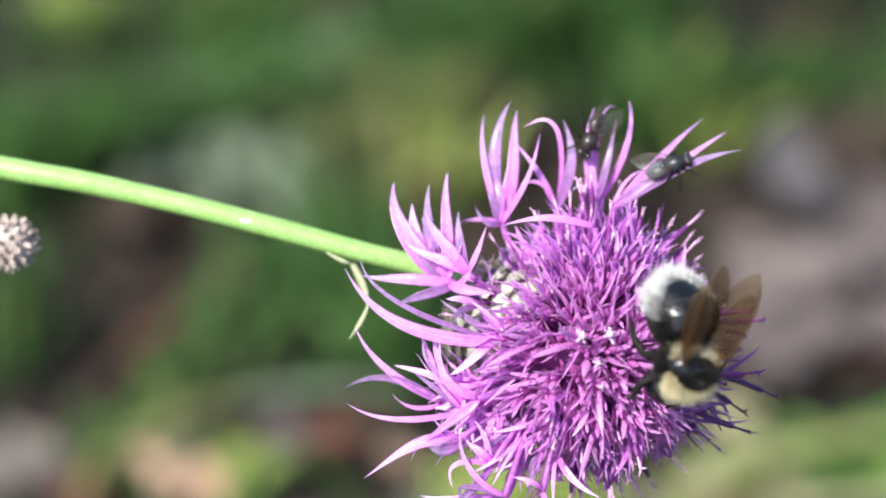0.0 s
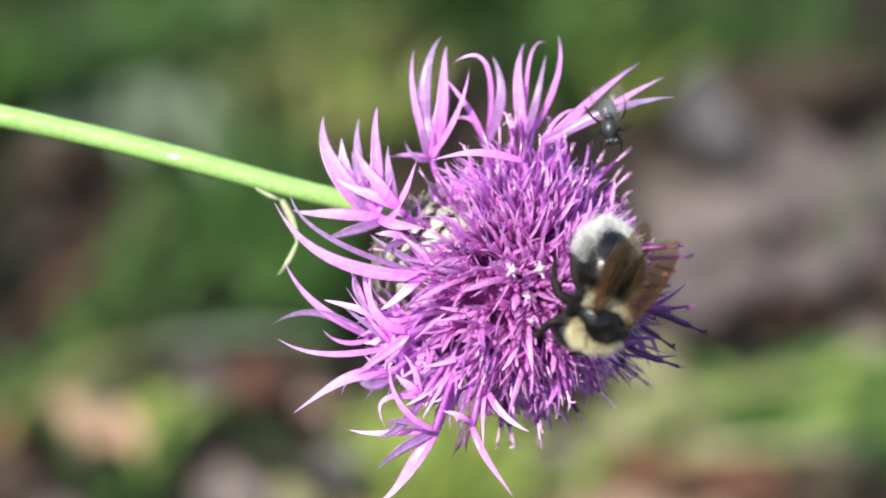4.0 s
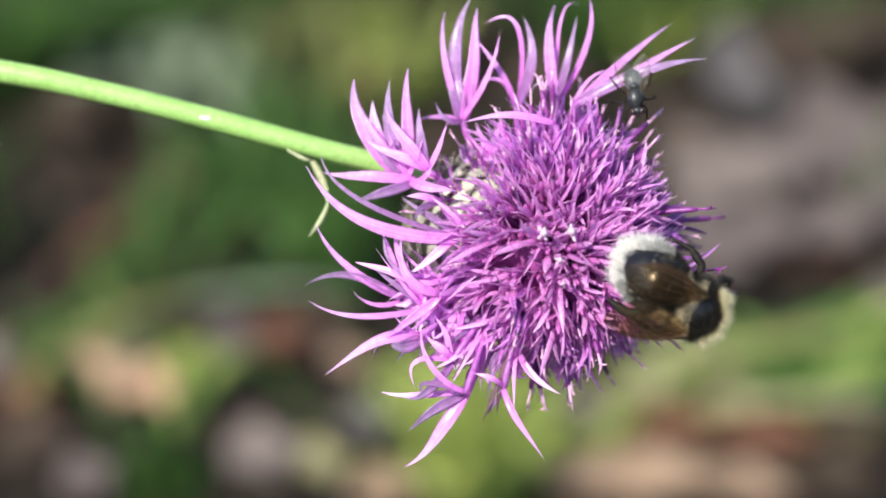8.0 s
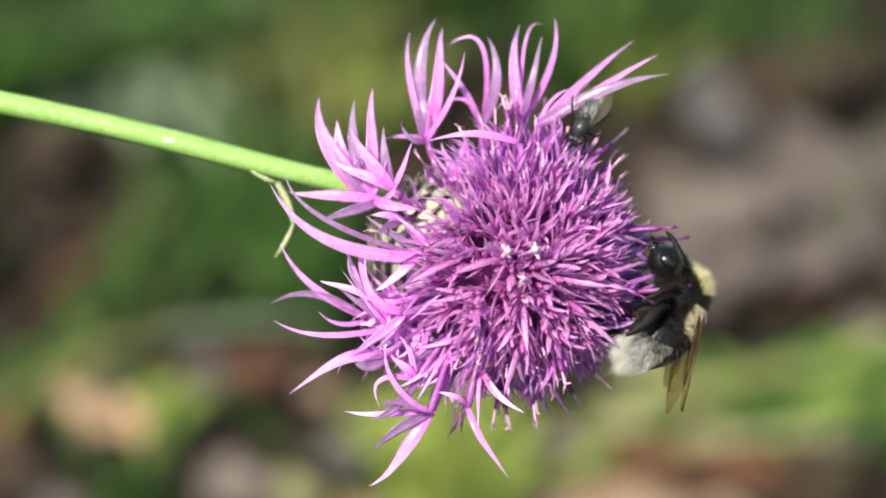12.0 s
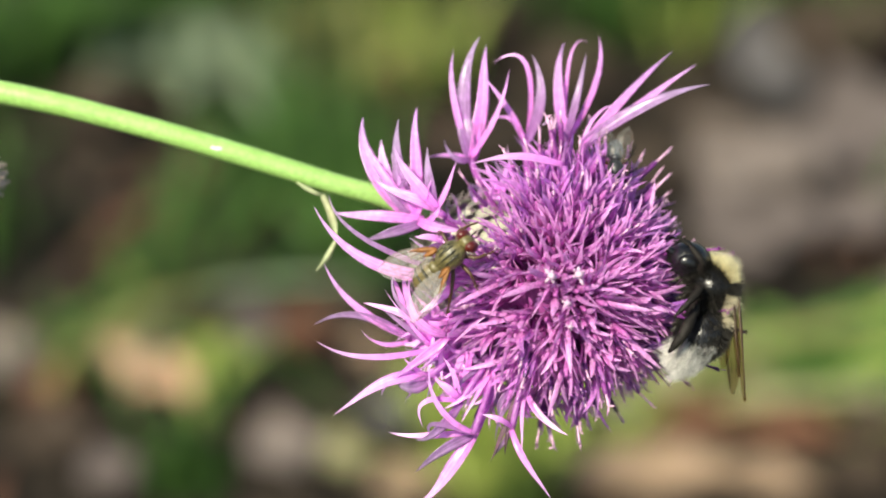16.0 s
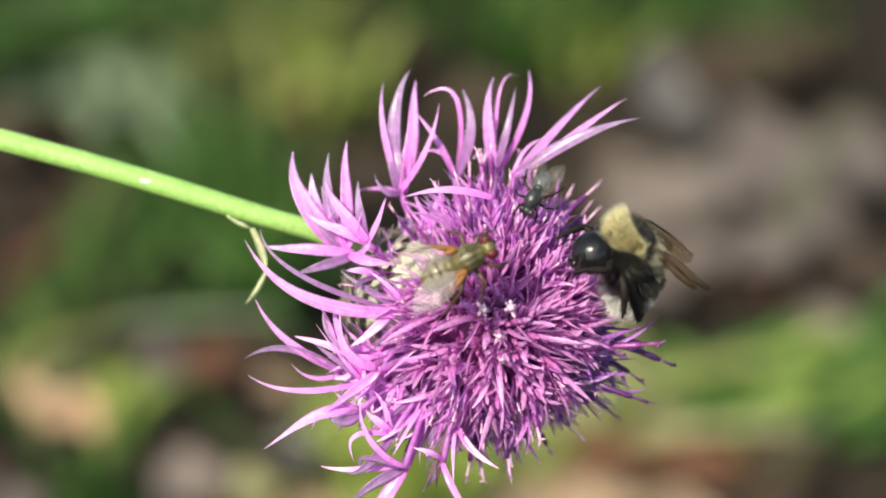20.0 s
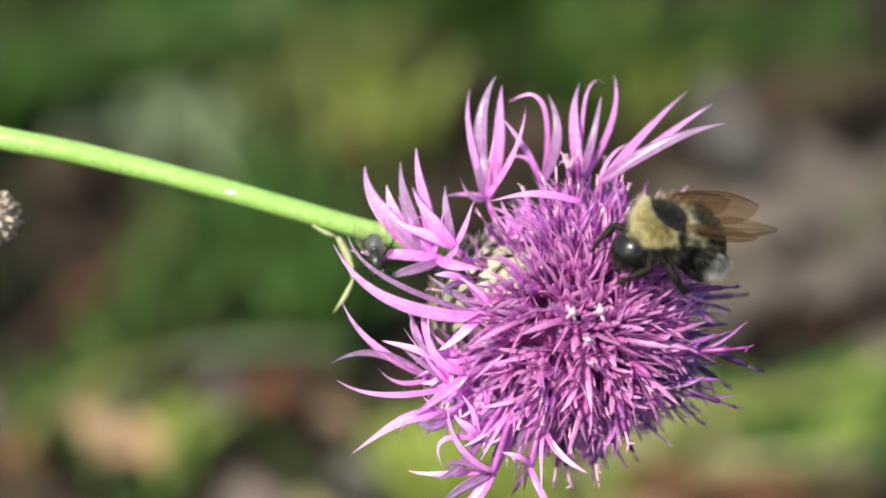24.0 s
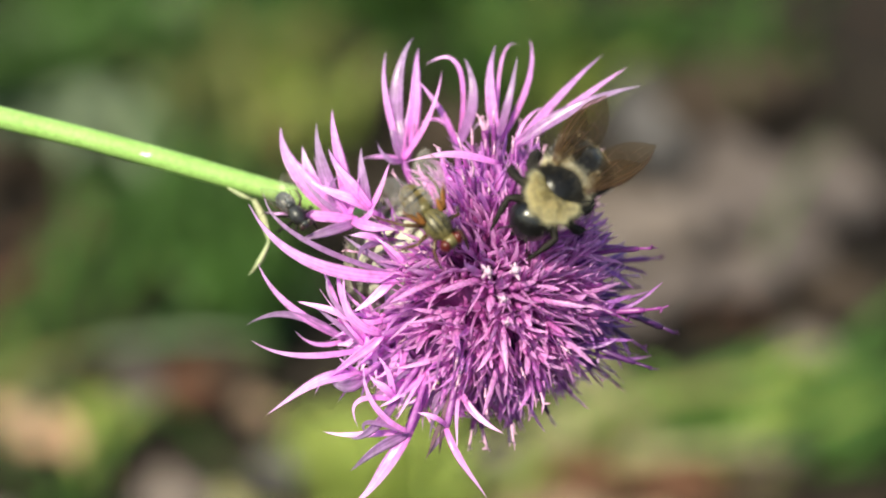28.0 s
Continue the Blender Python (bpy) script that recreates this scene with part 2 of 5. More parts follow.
LIME = surface("young_grass", (0.46, 0.54, 0.15), 0.5, 0.2, 60, 700, 0.2, second=(0.32, 0.42, 0.095), thin=0.35, each=0.2, gloss=0.25)
MEADOW = surface("meadow_grass", (0.17, 0.31, 0.075), 0.5, 0.2, 60, 700, 0.2, second=(0.11, 0.22, 0.05), thin=0.3, each=0.2, gloss=0.25)
PALEGREEN = surface("grey_green_leaf", (0.25, 0.31, 0.20), 0.6, 0.2, 60, 700, 0.2, second=(0.18, 0.24, 0.14), thin=0.25, gloss=0.25)

# ---- helpers of this scene ----
MM = 0.001
# the flower's own frame: x across, y up its face, z out of its face
FACE = pose(0, 0, 0.25, 60, 0, 0)
rng = random.Random(11)


def part(name, bm, material, parent, label="", smooth=True, at=None):
    """Links a bmesh, built in millimetres, as one mesh object under a thing or a part."""
    bmesh.ops.scale(bm, vec=(MM, MM, MM), verts=bm.verts)
    me = bpy.data.meshes.new(name)
    bm.to_mesh(me)
    bm.free()
    for m in (material if isinstance(material, (tuple, list)) else (material,)):
        me.materials.append(m)
    if smooth:
        me.polygons.foreach_set("use_smooth", [True] * len(me.polygons))
    ob = new(name, me)
    if parent is not None:
        ob.parent = parent
    if at is not None:
        ob.matrix_basis = at
    if label:
        ob["label"] = label
    return ob


def root_of(name, m, label, category, group=""):
    ob = new(name)
    ob.empty_display_size = 0.005
    ob.matrix_basis = m
    return tagged(ob, label, category, group)


def tube(bm, points, radii, sides=8, index=0, cap=True):
    """A tube along points (mm) with a radius at each."""
    pts = [Vector(p) for p in points]
    rings, side = [], None
    for i, p in enumerate(pts):
        d = (pts[min(i + 1, len(pts) - 1)] - pts[max(i - 1, 0)]).normalized()
        if side is None:
            side = d.orthogonal().normalized()
        side = (side - d * side.dot(d)).normalized()
        other = d.cross(side)
        rings.append([bm.verts.new(p + (side * math.cos(2 * math.pi * k / sides) + other * math.sin(2 * math.pi * k / sides)) * radii[i])
                      for k in range(sides)])
    for a, b in zip(rings, rings[1:]):
        for k in range(sides):
            f = bm.faces.new((a[k], a[(k + 1) % sides], b[(k + 1) % sides], b[k]))
            f.material_index = index
    if cap:
        for ring in (rings[0][::-1], rings[-1]):
            f = bm.faces.new(ring)
            f.material_index = index


def bezier(a, c, b, n):
    a, c, b = Vector(a), Vector(c), Vector(b)
    return [a * (1 - s) ** 2 + c * 2 * s * (1 - s) + b * s * s for s in (i / n for i in range(n + 1))]


def strap(bm, a, c, b, width, n=10, thick=0.07, fold=0.18, facing=(0, 0, 1), index=0, waist=0.42, twist=0.0, sheet=False, blunt=1.6):
    """A petal lobe: a pointed strap from a over c to b with a lens-shaped, folded section; sheet: a single skin."""
    tint = bm.verts.layers.float.get("along") or bm.verts.layers.float.new("along")
    pts = bezier(a, c, b, n)
    section = ((-1, 1.0, 0), (0, -0.4, 0.5), (1, 1.0, 0), (0, -0.5, -0.6))
    if sheet:
        section = section[:3]
    m = len(section)
    rings = []
    for i, p in enumerate(pts):
        s = i / n
        d = (pts[min(i + 1, n)] - pts[max(i - 1, 0)]).normalized()
        f = Vector(facing)
        side = d.cross(f)
        if side.length < 0.05:
            side = d.orthogonal()
        side = (Matrix.Rotation(twist * s, 3, d) @ side).normalized()
        nrm = side.cross(d).normalized()
        w = width * 0.5 * (waist + (1 - waist) * math.sin(min(1, s / 0.5) * math.pi / 2) if s < 0.5 else max(0.04, (1 - ((s - 0.5) / 0.5) ** blunt)))
        ring = [bm.verts.new(p + side * w * e + nrm * (fold * w * h + thick * k)) for e, h, k in section]
        for v in ring:
            v[tint] = s
        rings.append(ring)
    for q, r in zip(rings, rings[1:]):
        for k in range(m - 1 if sheet else m):
            f = bm.faces.new((q[k], q[(k + 1) % m], r[(k + 1) % m], r[k]))
            f.material_index = index
    if not sheet:
        for ring in (rings[0][::-1], rings[-1]):
            bm.faces.new(ring).material_index = index


def blob(bm, centre, radii, rings=14, sides=20, shape=None, index=0):
    """A closed rounded body round the y axis; shape(s) scales its section from tail (0) to front (1)."""
    c = Vector(centre)
    rows = []
    for i in range(rings + 1):
        s = i / rings
        y = -math.cos(math.pi * s)
        r = math.sin(math.pi * s) * (shape(s) if shape else 1)
        if i in (0, rings):
            rows.append([bm.verts.new(c + Vector((0, y * radii[1], 0)))])
        else:
            rows.append([bm.verts.new(c + Vector((math.cos(2 * math.pi * k / sides) * r * radii[0], y * radii[1],
                                                   math.sin(2 * math.pi * k / sides) * r * radii[2]))) for k in range(sides)])
    for a, b in zip(rows, rows[1:]):
        for k in range(sides):
            vs = [a[k % len(a)], b[k % len(b)], b[(k + 1) % len(b)], a[(k + 1) % len(a)]]
            vs = list(dict.fromkeys(vs))
            bm.faces.new(vs).material_index = index


def coat_of_hair(bm, centre, radii, count, length, keep, lean=(0, -0.5, 0), width=0.05, shape=None, seed=1):
    """Fine hairs in loose tufts on a rounded body; keep(n) says where, n being the direction from the centre."""
    r = random.Random(seed)
    c = Vector(centre)
    tint = bm.verts.layers.float.get("along") or bm.verts.layers.float.new("along")
    made = 0
    while made < count:
        n = Vector((r.gauss(0, 1), r.gauss(0, 1), r.gauss(0, 1))).normalized()
        if not keep(n):
            continue
        made += 1
        k = shape(0.5 + math.asin(max(-1, min(1, n.y))) / math.pi) if shape else 1
        p = c + Vector((n.x * radii[0] * k, n.y * radii[1], n.z * radii[2] * k)) * 0.97
        d = (n + Vector(lean) + noise.noise_vector(p * 1.3 + Vector((seed, 0, 0))) * 0.55 + Vector((r.gauss(0, 0.16), r.gauss(0, 0.16), r.gauss(0, 0.16)))).normalized()
        ln = length * r.uniform(0.65, 1.2) * (1 + 0.35 * noise.noise(p * 1.1))
        side = d.cross(Vector((r.gauss(0, 1), r.gauss(0, 1), r.gauss(0, 1)))).normalized() * width * 0.5
        mid = p + d * ln * 0.55
        tip = p + (d + Vector(lean) * 0.25).normalized() * ln
        hair = [bm.verts.new(v) for v in (p - side, p + side, mid + side * 0.7, mid - side * 0.7, tip)]
        for v, s in zip(hair, (0, 0, 0.6, 0.6, 1)):
            v[tint] = s
        bm.faces.new(hair[:4])
        bm.faces.new((hair[3], hair[2], hair[4]))


# ---- ground ----
def ground_sheet():
    """One sheet: fine humps near the flower, coarse out to the horizon."""
    def line():
        near = [i * 0.02 for i in range(-60, 61)]
        far = [1.5, 2.2, 3.5, 6, 12, 30, 80, 200, 500]
        return [-v for v in far[::-1]] + near + far
    xs, ys = line(), line()
    bm = bmesh.new()
    grid = []
    for y in ys:
        row = []
        for x in xs:
            z = -0.006
            if abs(x) < 1.3 and abs(y) < 1.3:
                z += 0.010 * noise.noise(Vector((x * 9, y * 9, 0.3))) + 0.004 * noise.noise(Vector((x * 34, y * 34, 1.7)))
            row.append(bm.verts.new((x / MM, y / MM, z / MM)))
        grid.append(row)
    for a, b in zip(grid, grid[1:]):
        for k in range(len(xs) - 1):
            bm.faces.new((a[k], a[k + 1], b[k + 1], b[k]))
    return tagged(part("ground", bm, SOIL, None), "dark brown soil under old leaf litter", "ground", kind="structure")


ground = ground_sheet()

# ---- the flower ----
plant = root_of("knapweed", FACE, "purple knapweed flower head on a bright green leaning stem", "flower")
AXIS = Vector((0.16, -0.06, 0.98)).normalized()
CORE = Vector((1.1, -0.2, -2.2))
BULB = Vector((-5.6, 1.5, -4.6))


def bulb_body():
    bm = bmesh.new()
    blob(bm, (0, 0, 0), (6.0, 7.0, 6.0), 16, 24, lambda s: 1.0 - 0.30 * s)
    turn = (CORE - BULB).normalized().to_track_quat("Y", "Z").to_matrix().to_4x4()
    bm.transform(Matrix.Translation(BULB) @ turn)
    return part("flower_head", bm, BRACT, plant, "scaly grey-green bulb behind the purple florets"), turn


head, bulb_turn = bulb_body()


def bracts():
    """Overlapping pointed scales with a bristly fringe."""
    kinds = []
    r = random.Random(5)
    for v in range(3):
        bm = bmesh.new()
        strap(bm, (0, 0, 0), (0, 1.6, 0.9), (0, 3.3, 0.55), 2.9, 6, 0.25, 0.10, waist=0.75)
        for f in bm.faces:
            f.material_index = 0
        for i in range(13):
            s = i / 12
            x = (s - 0.5) * 2.3
            y = 1.9 + 1.5 * math.sin(math.pi * s)
            d = Vector((x * 0.55, 0.9, 0.35 + r.uniform(-0.2, 0.3)))
            p = Vector((x * 0.62, y * 0.8, 0.65))
            strap(bm, p, p + d * 0.5, p + d * r.uniform(1.0, 1.9), 0.17, 3, 0.05, 0.1, index=1)
        bmesh.ops.scale(bm, vec=(MM, MM, MM), verts=bm.verts)
        me = bpy.data.meshes.new("bract")
        bm.to_mesh(me)
        bm.free()
        me.materials.append(BRACT)
        me.materials.append(FRINGE)
        kinds.append(me)
    for row in range(10):
        a = -74 + row * 15
        count = max(8, int(24 * math.cos(radians(a))))
        for k in range(count):
            az = 2 * math.pi * (k + 0.5 * (row % 2)) / count
            ca, sa = math.cos(radians(a)), math.sin(radians(a))
            n = Vector((ca * math.cos(az), sa, ca * math.sin(az)))
            p = Vector((n.x * 6.0, n.y * 7.0, n.z * 6.0)) * (1.0 - 0.06 * (sa + 1))
            along = (Vector((0, 1, 0)) - n * n.y).normalized()
            m = Matrix((along.cross(n), along, n)).transposed().to_4x4()
            ob = new("bract", r.choice(kinds))
            ob.parent = head
            local = Matrix.Translation(BULB) @ bulb_turn @ Matrix.Translation(p) @ m
            ob.matrix_basis = Matrix.Translation(local.translation * MM) @ local.to_3x3().to_4x4() @ Matrix.Scale(r.uniform(0.62, 0.82), 4)


bracts()


def ray_lobe(bm, a, c, b, width, facing, twist, wave):
    """One narrow petal lobe from a over c to b: channelled, with two raised veins and a drawn-out point."""
    tint = bm.verts.layers.float.get("along") or bm.verts.layers.float.new("along")
    streaks = bm.verts.layers.float.get("across") or bm.verts.layers.float.new("across")
    n = 18
    pts = bezier(a, c, b, n)
    top = [(-1.0, 0.42), (-0.66, 0.13), (-0.33, 0.16), (0.0, -0.05), (0.33, 0.16), (0.66, 0.13), (1.0, 0.42)]
    section = top + [(0.6, -0.07), (0.0, -0.22), (-0.6, -0.07)]
    rings = []
    for i, p in enumerate(pts):
        s = i / n
        d = (pts[min(i + 1, n)] - pts[max(i - 1, 0)]).normalized()
        side = d.cross(Vector(facing))
        if side.length < 0.05:
            side = d.orthogonal()
        side = (Matrix.Rotation(twist * s, 3, d) @ side).normalized()
        up = side.cross(d).normalized()
        w = width * 0.5 * (0.62 + 0.38 * math.sin(min(1, s / 0.35) * math.pi / 2) if s < 0.35 else max(0.03, (1 - ((s - 0.35) / 0.65) ** 1.7)))
        p = p + up * wave * width * math.sin(s * 5.5) + side * wave * 0.6 * width * math.sin(s * 4.1 + 1)
        ring = [bm.verts.new(p + side * w * e + up * w * h * 0.85) for e, h in section]
        for v, (e, h) in zip(ring, section):
            v[tint], v[streaks] = s, e
        rings.append(ring)
    m = len(section)
    for q, r in zip(rings, rings[1:]):
        for k in range(m):
            bm.faces.new((q[k], q[(k + 1) % m], r[(k + 1) % m], r[k]))
    for ring in (rings[0][::-1], rings[-1]):
        bm.faces.new(ring)


def ray_floret(root, fork, lobes, material=None):
    """A sterile outer floret: a slender tube from root to its fork, then curved strap lobes (bend, tip, width)."""
    j = Vector(fork)
    bm = bmesh.new()
    a = Vector(root) - j
    pts = bezier(a, a * 0.5 + Vector((0, 0, 0.4)), (0, 0, 0), 6)
    tube(bm, pts, [0.20, 0.21, 0.23, 0.26, 0.30, 0.35, 0.30], 7)
    for k, (bend, tip, width) in enumerate(lobes):
        ray_lobe(bm, (0, 0, 0), Vector(bend) - j, Vector(tip) - j, width, (0.25 * (k % 3 - 1), 0.1, 1),
                 (0.9, -0.8, 0.4, -1.1)[k % 4], (0.16, -0.12, 0.20, -0.18, 0.1)[k % 5])
    return part("ray_floret", bm, material or PETAL, head, at=Matrix.Translation(j * MM))


upper_left = ray_floret((-8.3, 4.8, -3), (-12.9, 6.2, -1), (
    ((-18.3, 10.6, -0.4), (-17.7, 16.2, -1.7), 2.0),
    ((-15.0, 11.1, -0.1), (-14.4, 16.0, -1.1), 1.45),
    ((-13.0, 12.2, -0.2), (-12.4, 17.3, -2.3), 1.4),
    ((-11.7, 7.6, 2.1), (-10.9, 10.7, 0.7), 0.61),
    ((-16.0, 9.6, 0.6), (-12.3, 10.7, 0.2), 0.50),
    ((-14.9, 7.5, 0.4), (-17.2, 12.0, -0.6), 0.56),
    ((-16.3, 9.6, -0.6), (-16.3, 14.0, -1.6), 1.70),
    ((-14.3, 8.8, -0.2), (-15.3, 12.8, -1.2), 1.40),
))
ray_floret((-7.8, 5.0, -2), (-11.9, 6.0, 0), (
    ((-17.9, 6.3, 0.5), (-21.0, 7.1, -0.9), 1.22),
    ((-15.2, 4.8, 2.1), (-17.7, 4.1, -0.7), 1.06),
    ((-10.7, 6.3, 2.9), (-10.0, 7.7, 1.4), 0.56),
))
ray_floret((-3.4, 0.3, 3), (-6.7, 0.3, 4), (
    ((-17.9, -0.7, 5.5), (-22.2, 7.5, 5.3), 1.39),
    ((-20.4, 3.7, 5.6), (-21.0, 8.6, 3.6), 0.56),
    ((-8.2, 3.0, 6.9), (-10.5, 4.6, 5.1), 0.56),
))
ray_floret((-5.5, -2.2, -1), (-13.1, -5.6, 0), (
    ((-19.5, -3.2, 1.6), (-21.5, 1.9, 1.6), 0.83),
    ((-18.7, -1.5, 2.3), (-22.7, -4.2, 0.6), 0.83),
    ((-14.7, 0.3, 1.1), (-15.1, 1.0, 0.3), 0.56),
    ((-16.1, -7.0, 0.9), (-18.0, -4.7, 0.2), 0.50),
))
ray_floret((-5.6, -2.8, 0), (-10.8, -6.5, 2), (
    ((-17.8, -8.4, 5.3), (-22.1, -5.6, 3.8), 0.67),
    ((-14.1, -3.8, 3.4), (-16.3, -2.2, 2.4), 0.56),
    ((-14.2, -2.0, 4.6), (-13.5, 1.6, 3.7), 0.89),
    ((-12.2, -5.3, 5.0), (-15.6, -0.6, 3.6), 0.50),
))
ray_floret((-5.0, -3.9, 1), (-11.4, -9.2, 3), (
    ((-15.9, -8.9, 4.7), (-20.7, -12.7, 3.3), 1.28),
    ((-13.1, -10.6, 4.7), (-14.4, -9.6, 3.6), 1.44),
    ((-15.1, -7.7, 3.9), (-16.1, -11.1, 2.1), 0.44),
    ((-12.8, -8.2, 4.3), (-13.8, -7.1, 4.3), 0.56),
))
ray_floret((-3.4, -6.1, 2), (-6.7, -14.5, 3), (
    ((-9.3, -19.7, 4.2), (-13.0, -21.7, 1.7), 1.50),
    ((-10.3, -15.9, 4.5), (-12.6, -18.4, 2.5), 1.11),
    ((-11.9, -15.2, 4.4), (-15.2, -14.4, 3.1), 0.67),
    ((-10.3, -13.3, 5.0), (-11.5, -9.2, 5.0), 0.44),
))
ray_floret((-4.5, -6.0, 3), (-8.3, -11.5, 4), (
    ((-13.7, -10.5, 5.0), (-11.9, -14.2, 3.9), 0.56),
    ((-10.6, -15.1, 5.5), (-12.6, -15.1, 4.7), 1.00),
    ((-9.9, -10.0, 6.0), (-10.7, -8.8, 3.7), 0.89),
    ((-8.7, -8.1, 5.6), (-10.0, -7.1, 3.6), 0.67),
))
ray_floret((-1.8, -7.1, 3), (-3.3, -14.1, 4), (
    ((-2.0, -17.4, 5.8), (0.5, -21.0, 5.7), 0.78),
    ((-3.9, -15.2, 4.4), (-5.3, -17.1, 2.7), 0.50),
    ((-4.8, -12.7, 6.4), (-6.2, -12.5, 5.2), 0.56),
))
ray_floret((-4.9, 5.7, -5), (-7.3, 12.1, -4), (
    ((-9.9, 18.6, -3.1), (-8.9, 23.2, -4.7), 0.72),
    ((-9.0, 20.1, -3.0), (-6.3, 24.5, -4.9), 1.50),
    ((-6.0, 19.4, -2.7), (-5.5, 23.6, -5.4), 1.39),
    ((-3.8, 17.1, -0.6), (-3.4, 21.0, -2.4), 0.72),
    ((-9.2, 11.3, -1.0), (-9.9, 14.1, -2.9), 0.67),
    ((-8.4, 15.6, -3.4), (-7.6, 19.8, -4.6), 1.60),
    ((-6.5, 15.0, -3.0), (-6.7, 18.6, -4.2), 1.30),
    ((-9.7, 13.1, -3.5), (-12.0, 12.2, -5.4), 0.50),
))
ray_floret((-1.5, 5.7, -6), (-1.8, 13.6, -5), (
    ((-3.7, 17.7, -2.0), (-6.0, 20.5, -3.1), 0.67),
    ((0.9, 18.5, -2.5), (-1.1, 22.6, -5.1), 1.17),
    ((-0.2, 25.2, -2.3), (-5.1, 21.9, -4.3), 0.56),
    ((-2.8, 17.5, -4.3), (-5.5, 16.1, -5.5), 0.50),
))
ray_floret((0.8, 5.7, -6), (2.2, 13.9, -5), (
    ((0.6, 19.5, -4.0), (2.2, 23.8, -4.9), 1.17),
    ((3.3, 17.9, -2.5), (4.3, 22.8, -5.2), 0.83),
    ((6.7, 21.5, -4.4), (5.6, 24.7, -5.3), 0.67),
    ((1.9, 25.3, -4.8), (4.5, 23.9, -6.3), 0.44),
    ((0.7, 17.1, -3.0), (-0.4, 15.2, -3.8), 0.44),
))
upper_right = ray_floret((2.4, 6.2, -4), (3.8, 13.5, -3), (
    ((8.2, 18.1, -2.5), (13.8, 21.8, -3.5), 0.89),
    ((9.9, 17.4, -0.6), (16.8, 18.1, -1.1), 1.33),
    ((9.6, 17.0, -2.2), (16.0, 20.2, -3.2), 0.90),
    ((5.2, 17.3, -2.8), (7.8, 17.1, -4.3), 0.44),
))
ray_floret((2.6, 5.5, 4), (1.7, 11.3, 5), (
    ((-3.6, 12.8, 6.4), (-7.3, 11.6, 5.9), 0.83),
))
ray_floret((-5.6, -7.2, 1), (-8.9, -8.9, 1), (
    ((-12.0, -8.5, 1.9), (-13.9, -11.7, -0.4), 1.00),
    ((-10.8, -7.3, 3.3), (-12.8, -7.2, 0.4), 0.78),
    ((-11.7, -5.3, 2.1), (-14.4, -6.1, -0.1), 0.89),
))
ray_floret((-6.7, -0.0, 2), (-9.4, 3.8, 3), (
    ((-11.8, 4.6, 5.0), (-12.7, 4.6, 4.2), 0.78),
    ((-12.0, 3.9, 5.6), (-11.9, 1.6, 5.0), 0.56),
))


ray_floret((-8.0, 4.9, -1.5), (-12.4, 6.1, 0.6), (
    ((-10.4, 5.3, 3.9), (-7.9, 4.8, 3.6), 1.10),
))
ray_floret((-5.0, -4.2, 2), (-9.6, -5.1, 4.4), (
    ((-13.9, -4.6, 5.6), (-13.0, 0.8, 5.0), 1.00),
    ((-15.8, -2.4, 4.6), (-14.7, 1.1, 3.8), 0.50),
    ((-15.4, -2.2, 3.8), (-17.7, -1.8, 2.8), 0.80),
    ((-11.4, -7.0, 5.4), (-15.5, -9.6, 3.4), 1.05),
))
ray_floret((-4.2, -6.4, 2), (-7.0, -14.6, 4.6), (
    ((-11.6, -12.6, 6.0), (-11.2, -7.8, 5.0), 0.62),
    ((-13.0, -12.2, 5.8), (-10.8, -15.2, 4.6), 0.50),
))
ray_floret((-1.6, -6.6, 2), (-3.6, -13.4, 3.8), (
    ((-4.4, -15.3, 4.2), (-5.5, -17.4, 3.0), 0.55),
    ((-3.9, -15.0, 4.6), (-4.0, -16.8, 3.6), 0.40),
), WITHERED)
ray_floret((-8.0, 5.2, -1), (-10.6, 7.0, 0.6), (
    ((-13.2, 9.6, 1.6), (-14.6, 13.2, 0.2), 1.30),
    ((-11.6, 10.2, 1.6), (-11.5, 13.2, 0.3), 1.05),
    ((-13.8, 8.3, 1.2), (-16.6, 10.2, 0.2), 1.15),
    ((-9.4, 9.4, 1.9), (-8.6, 11.8, 0.6), 0.70),
))
ray_floret((-4.6, 0.6, 1.5), (-7.6, 1.0, 3.4), (
    ((-10.6, -0.2, 5.0), (-14.6, 0.9, 3.6), 1.05),
    ((-10.2, 2.2, 5.0), (-13.2, 4.4, 3.4), 0.80),
    ((-9.6, -1.4, 5.0), (-12.8, -3.0, 3.8), 0.95),
))


def small_rays(count=50):
    """Many slender curled outer florets crowded round the lower and upper rim."""
    r = random.Random(61)
    for i in range(count):
        low = i % 4
        az = radians(r.uniform(196, 262) if low else r.uniform(62, 135))
        o = Vector((math.cos(az), math.sin(az), 0))
        deep = r.uniform(-1.5, 4.0) if low else r.uniform(-6, -3)
        centre = Vector((-0.5, -0.5, deep))
        fork = centre + o * r.uniform(8.5, 10.8)
        lobes = []
        for k in range(r.randint(3, 4)):
            turn = az + r.gauss(0, 0.75)
            d = Vector((math.cos(turn), math.sin(turn), r.uniform(-0.3, 0.5)))
            side = Vector((-d.y, d.x, 0.5)) * r.uniform(-2.1, 2.1)
            ln = r.uniform(2.8, 6.0) if low else r.uniform(2.2, 4.5)
            lobes.append((tuple(fork + d * ln * 0.5 + side), tuple(fork + d * ln), r.uniform(0.34, 0.72)))
        ray_floret(centre + o * 3.5 - Vector((0, 0, 2)), fork, lobes)


small_rays()


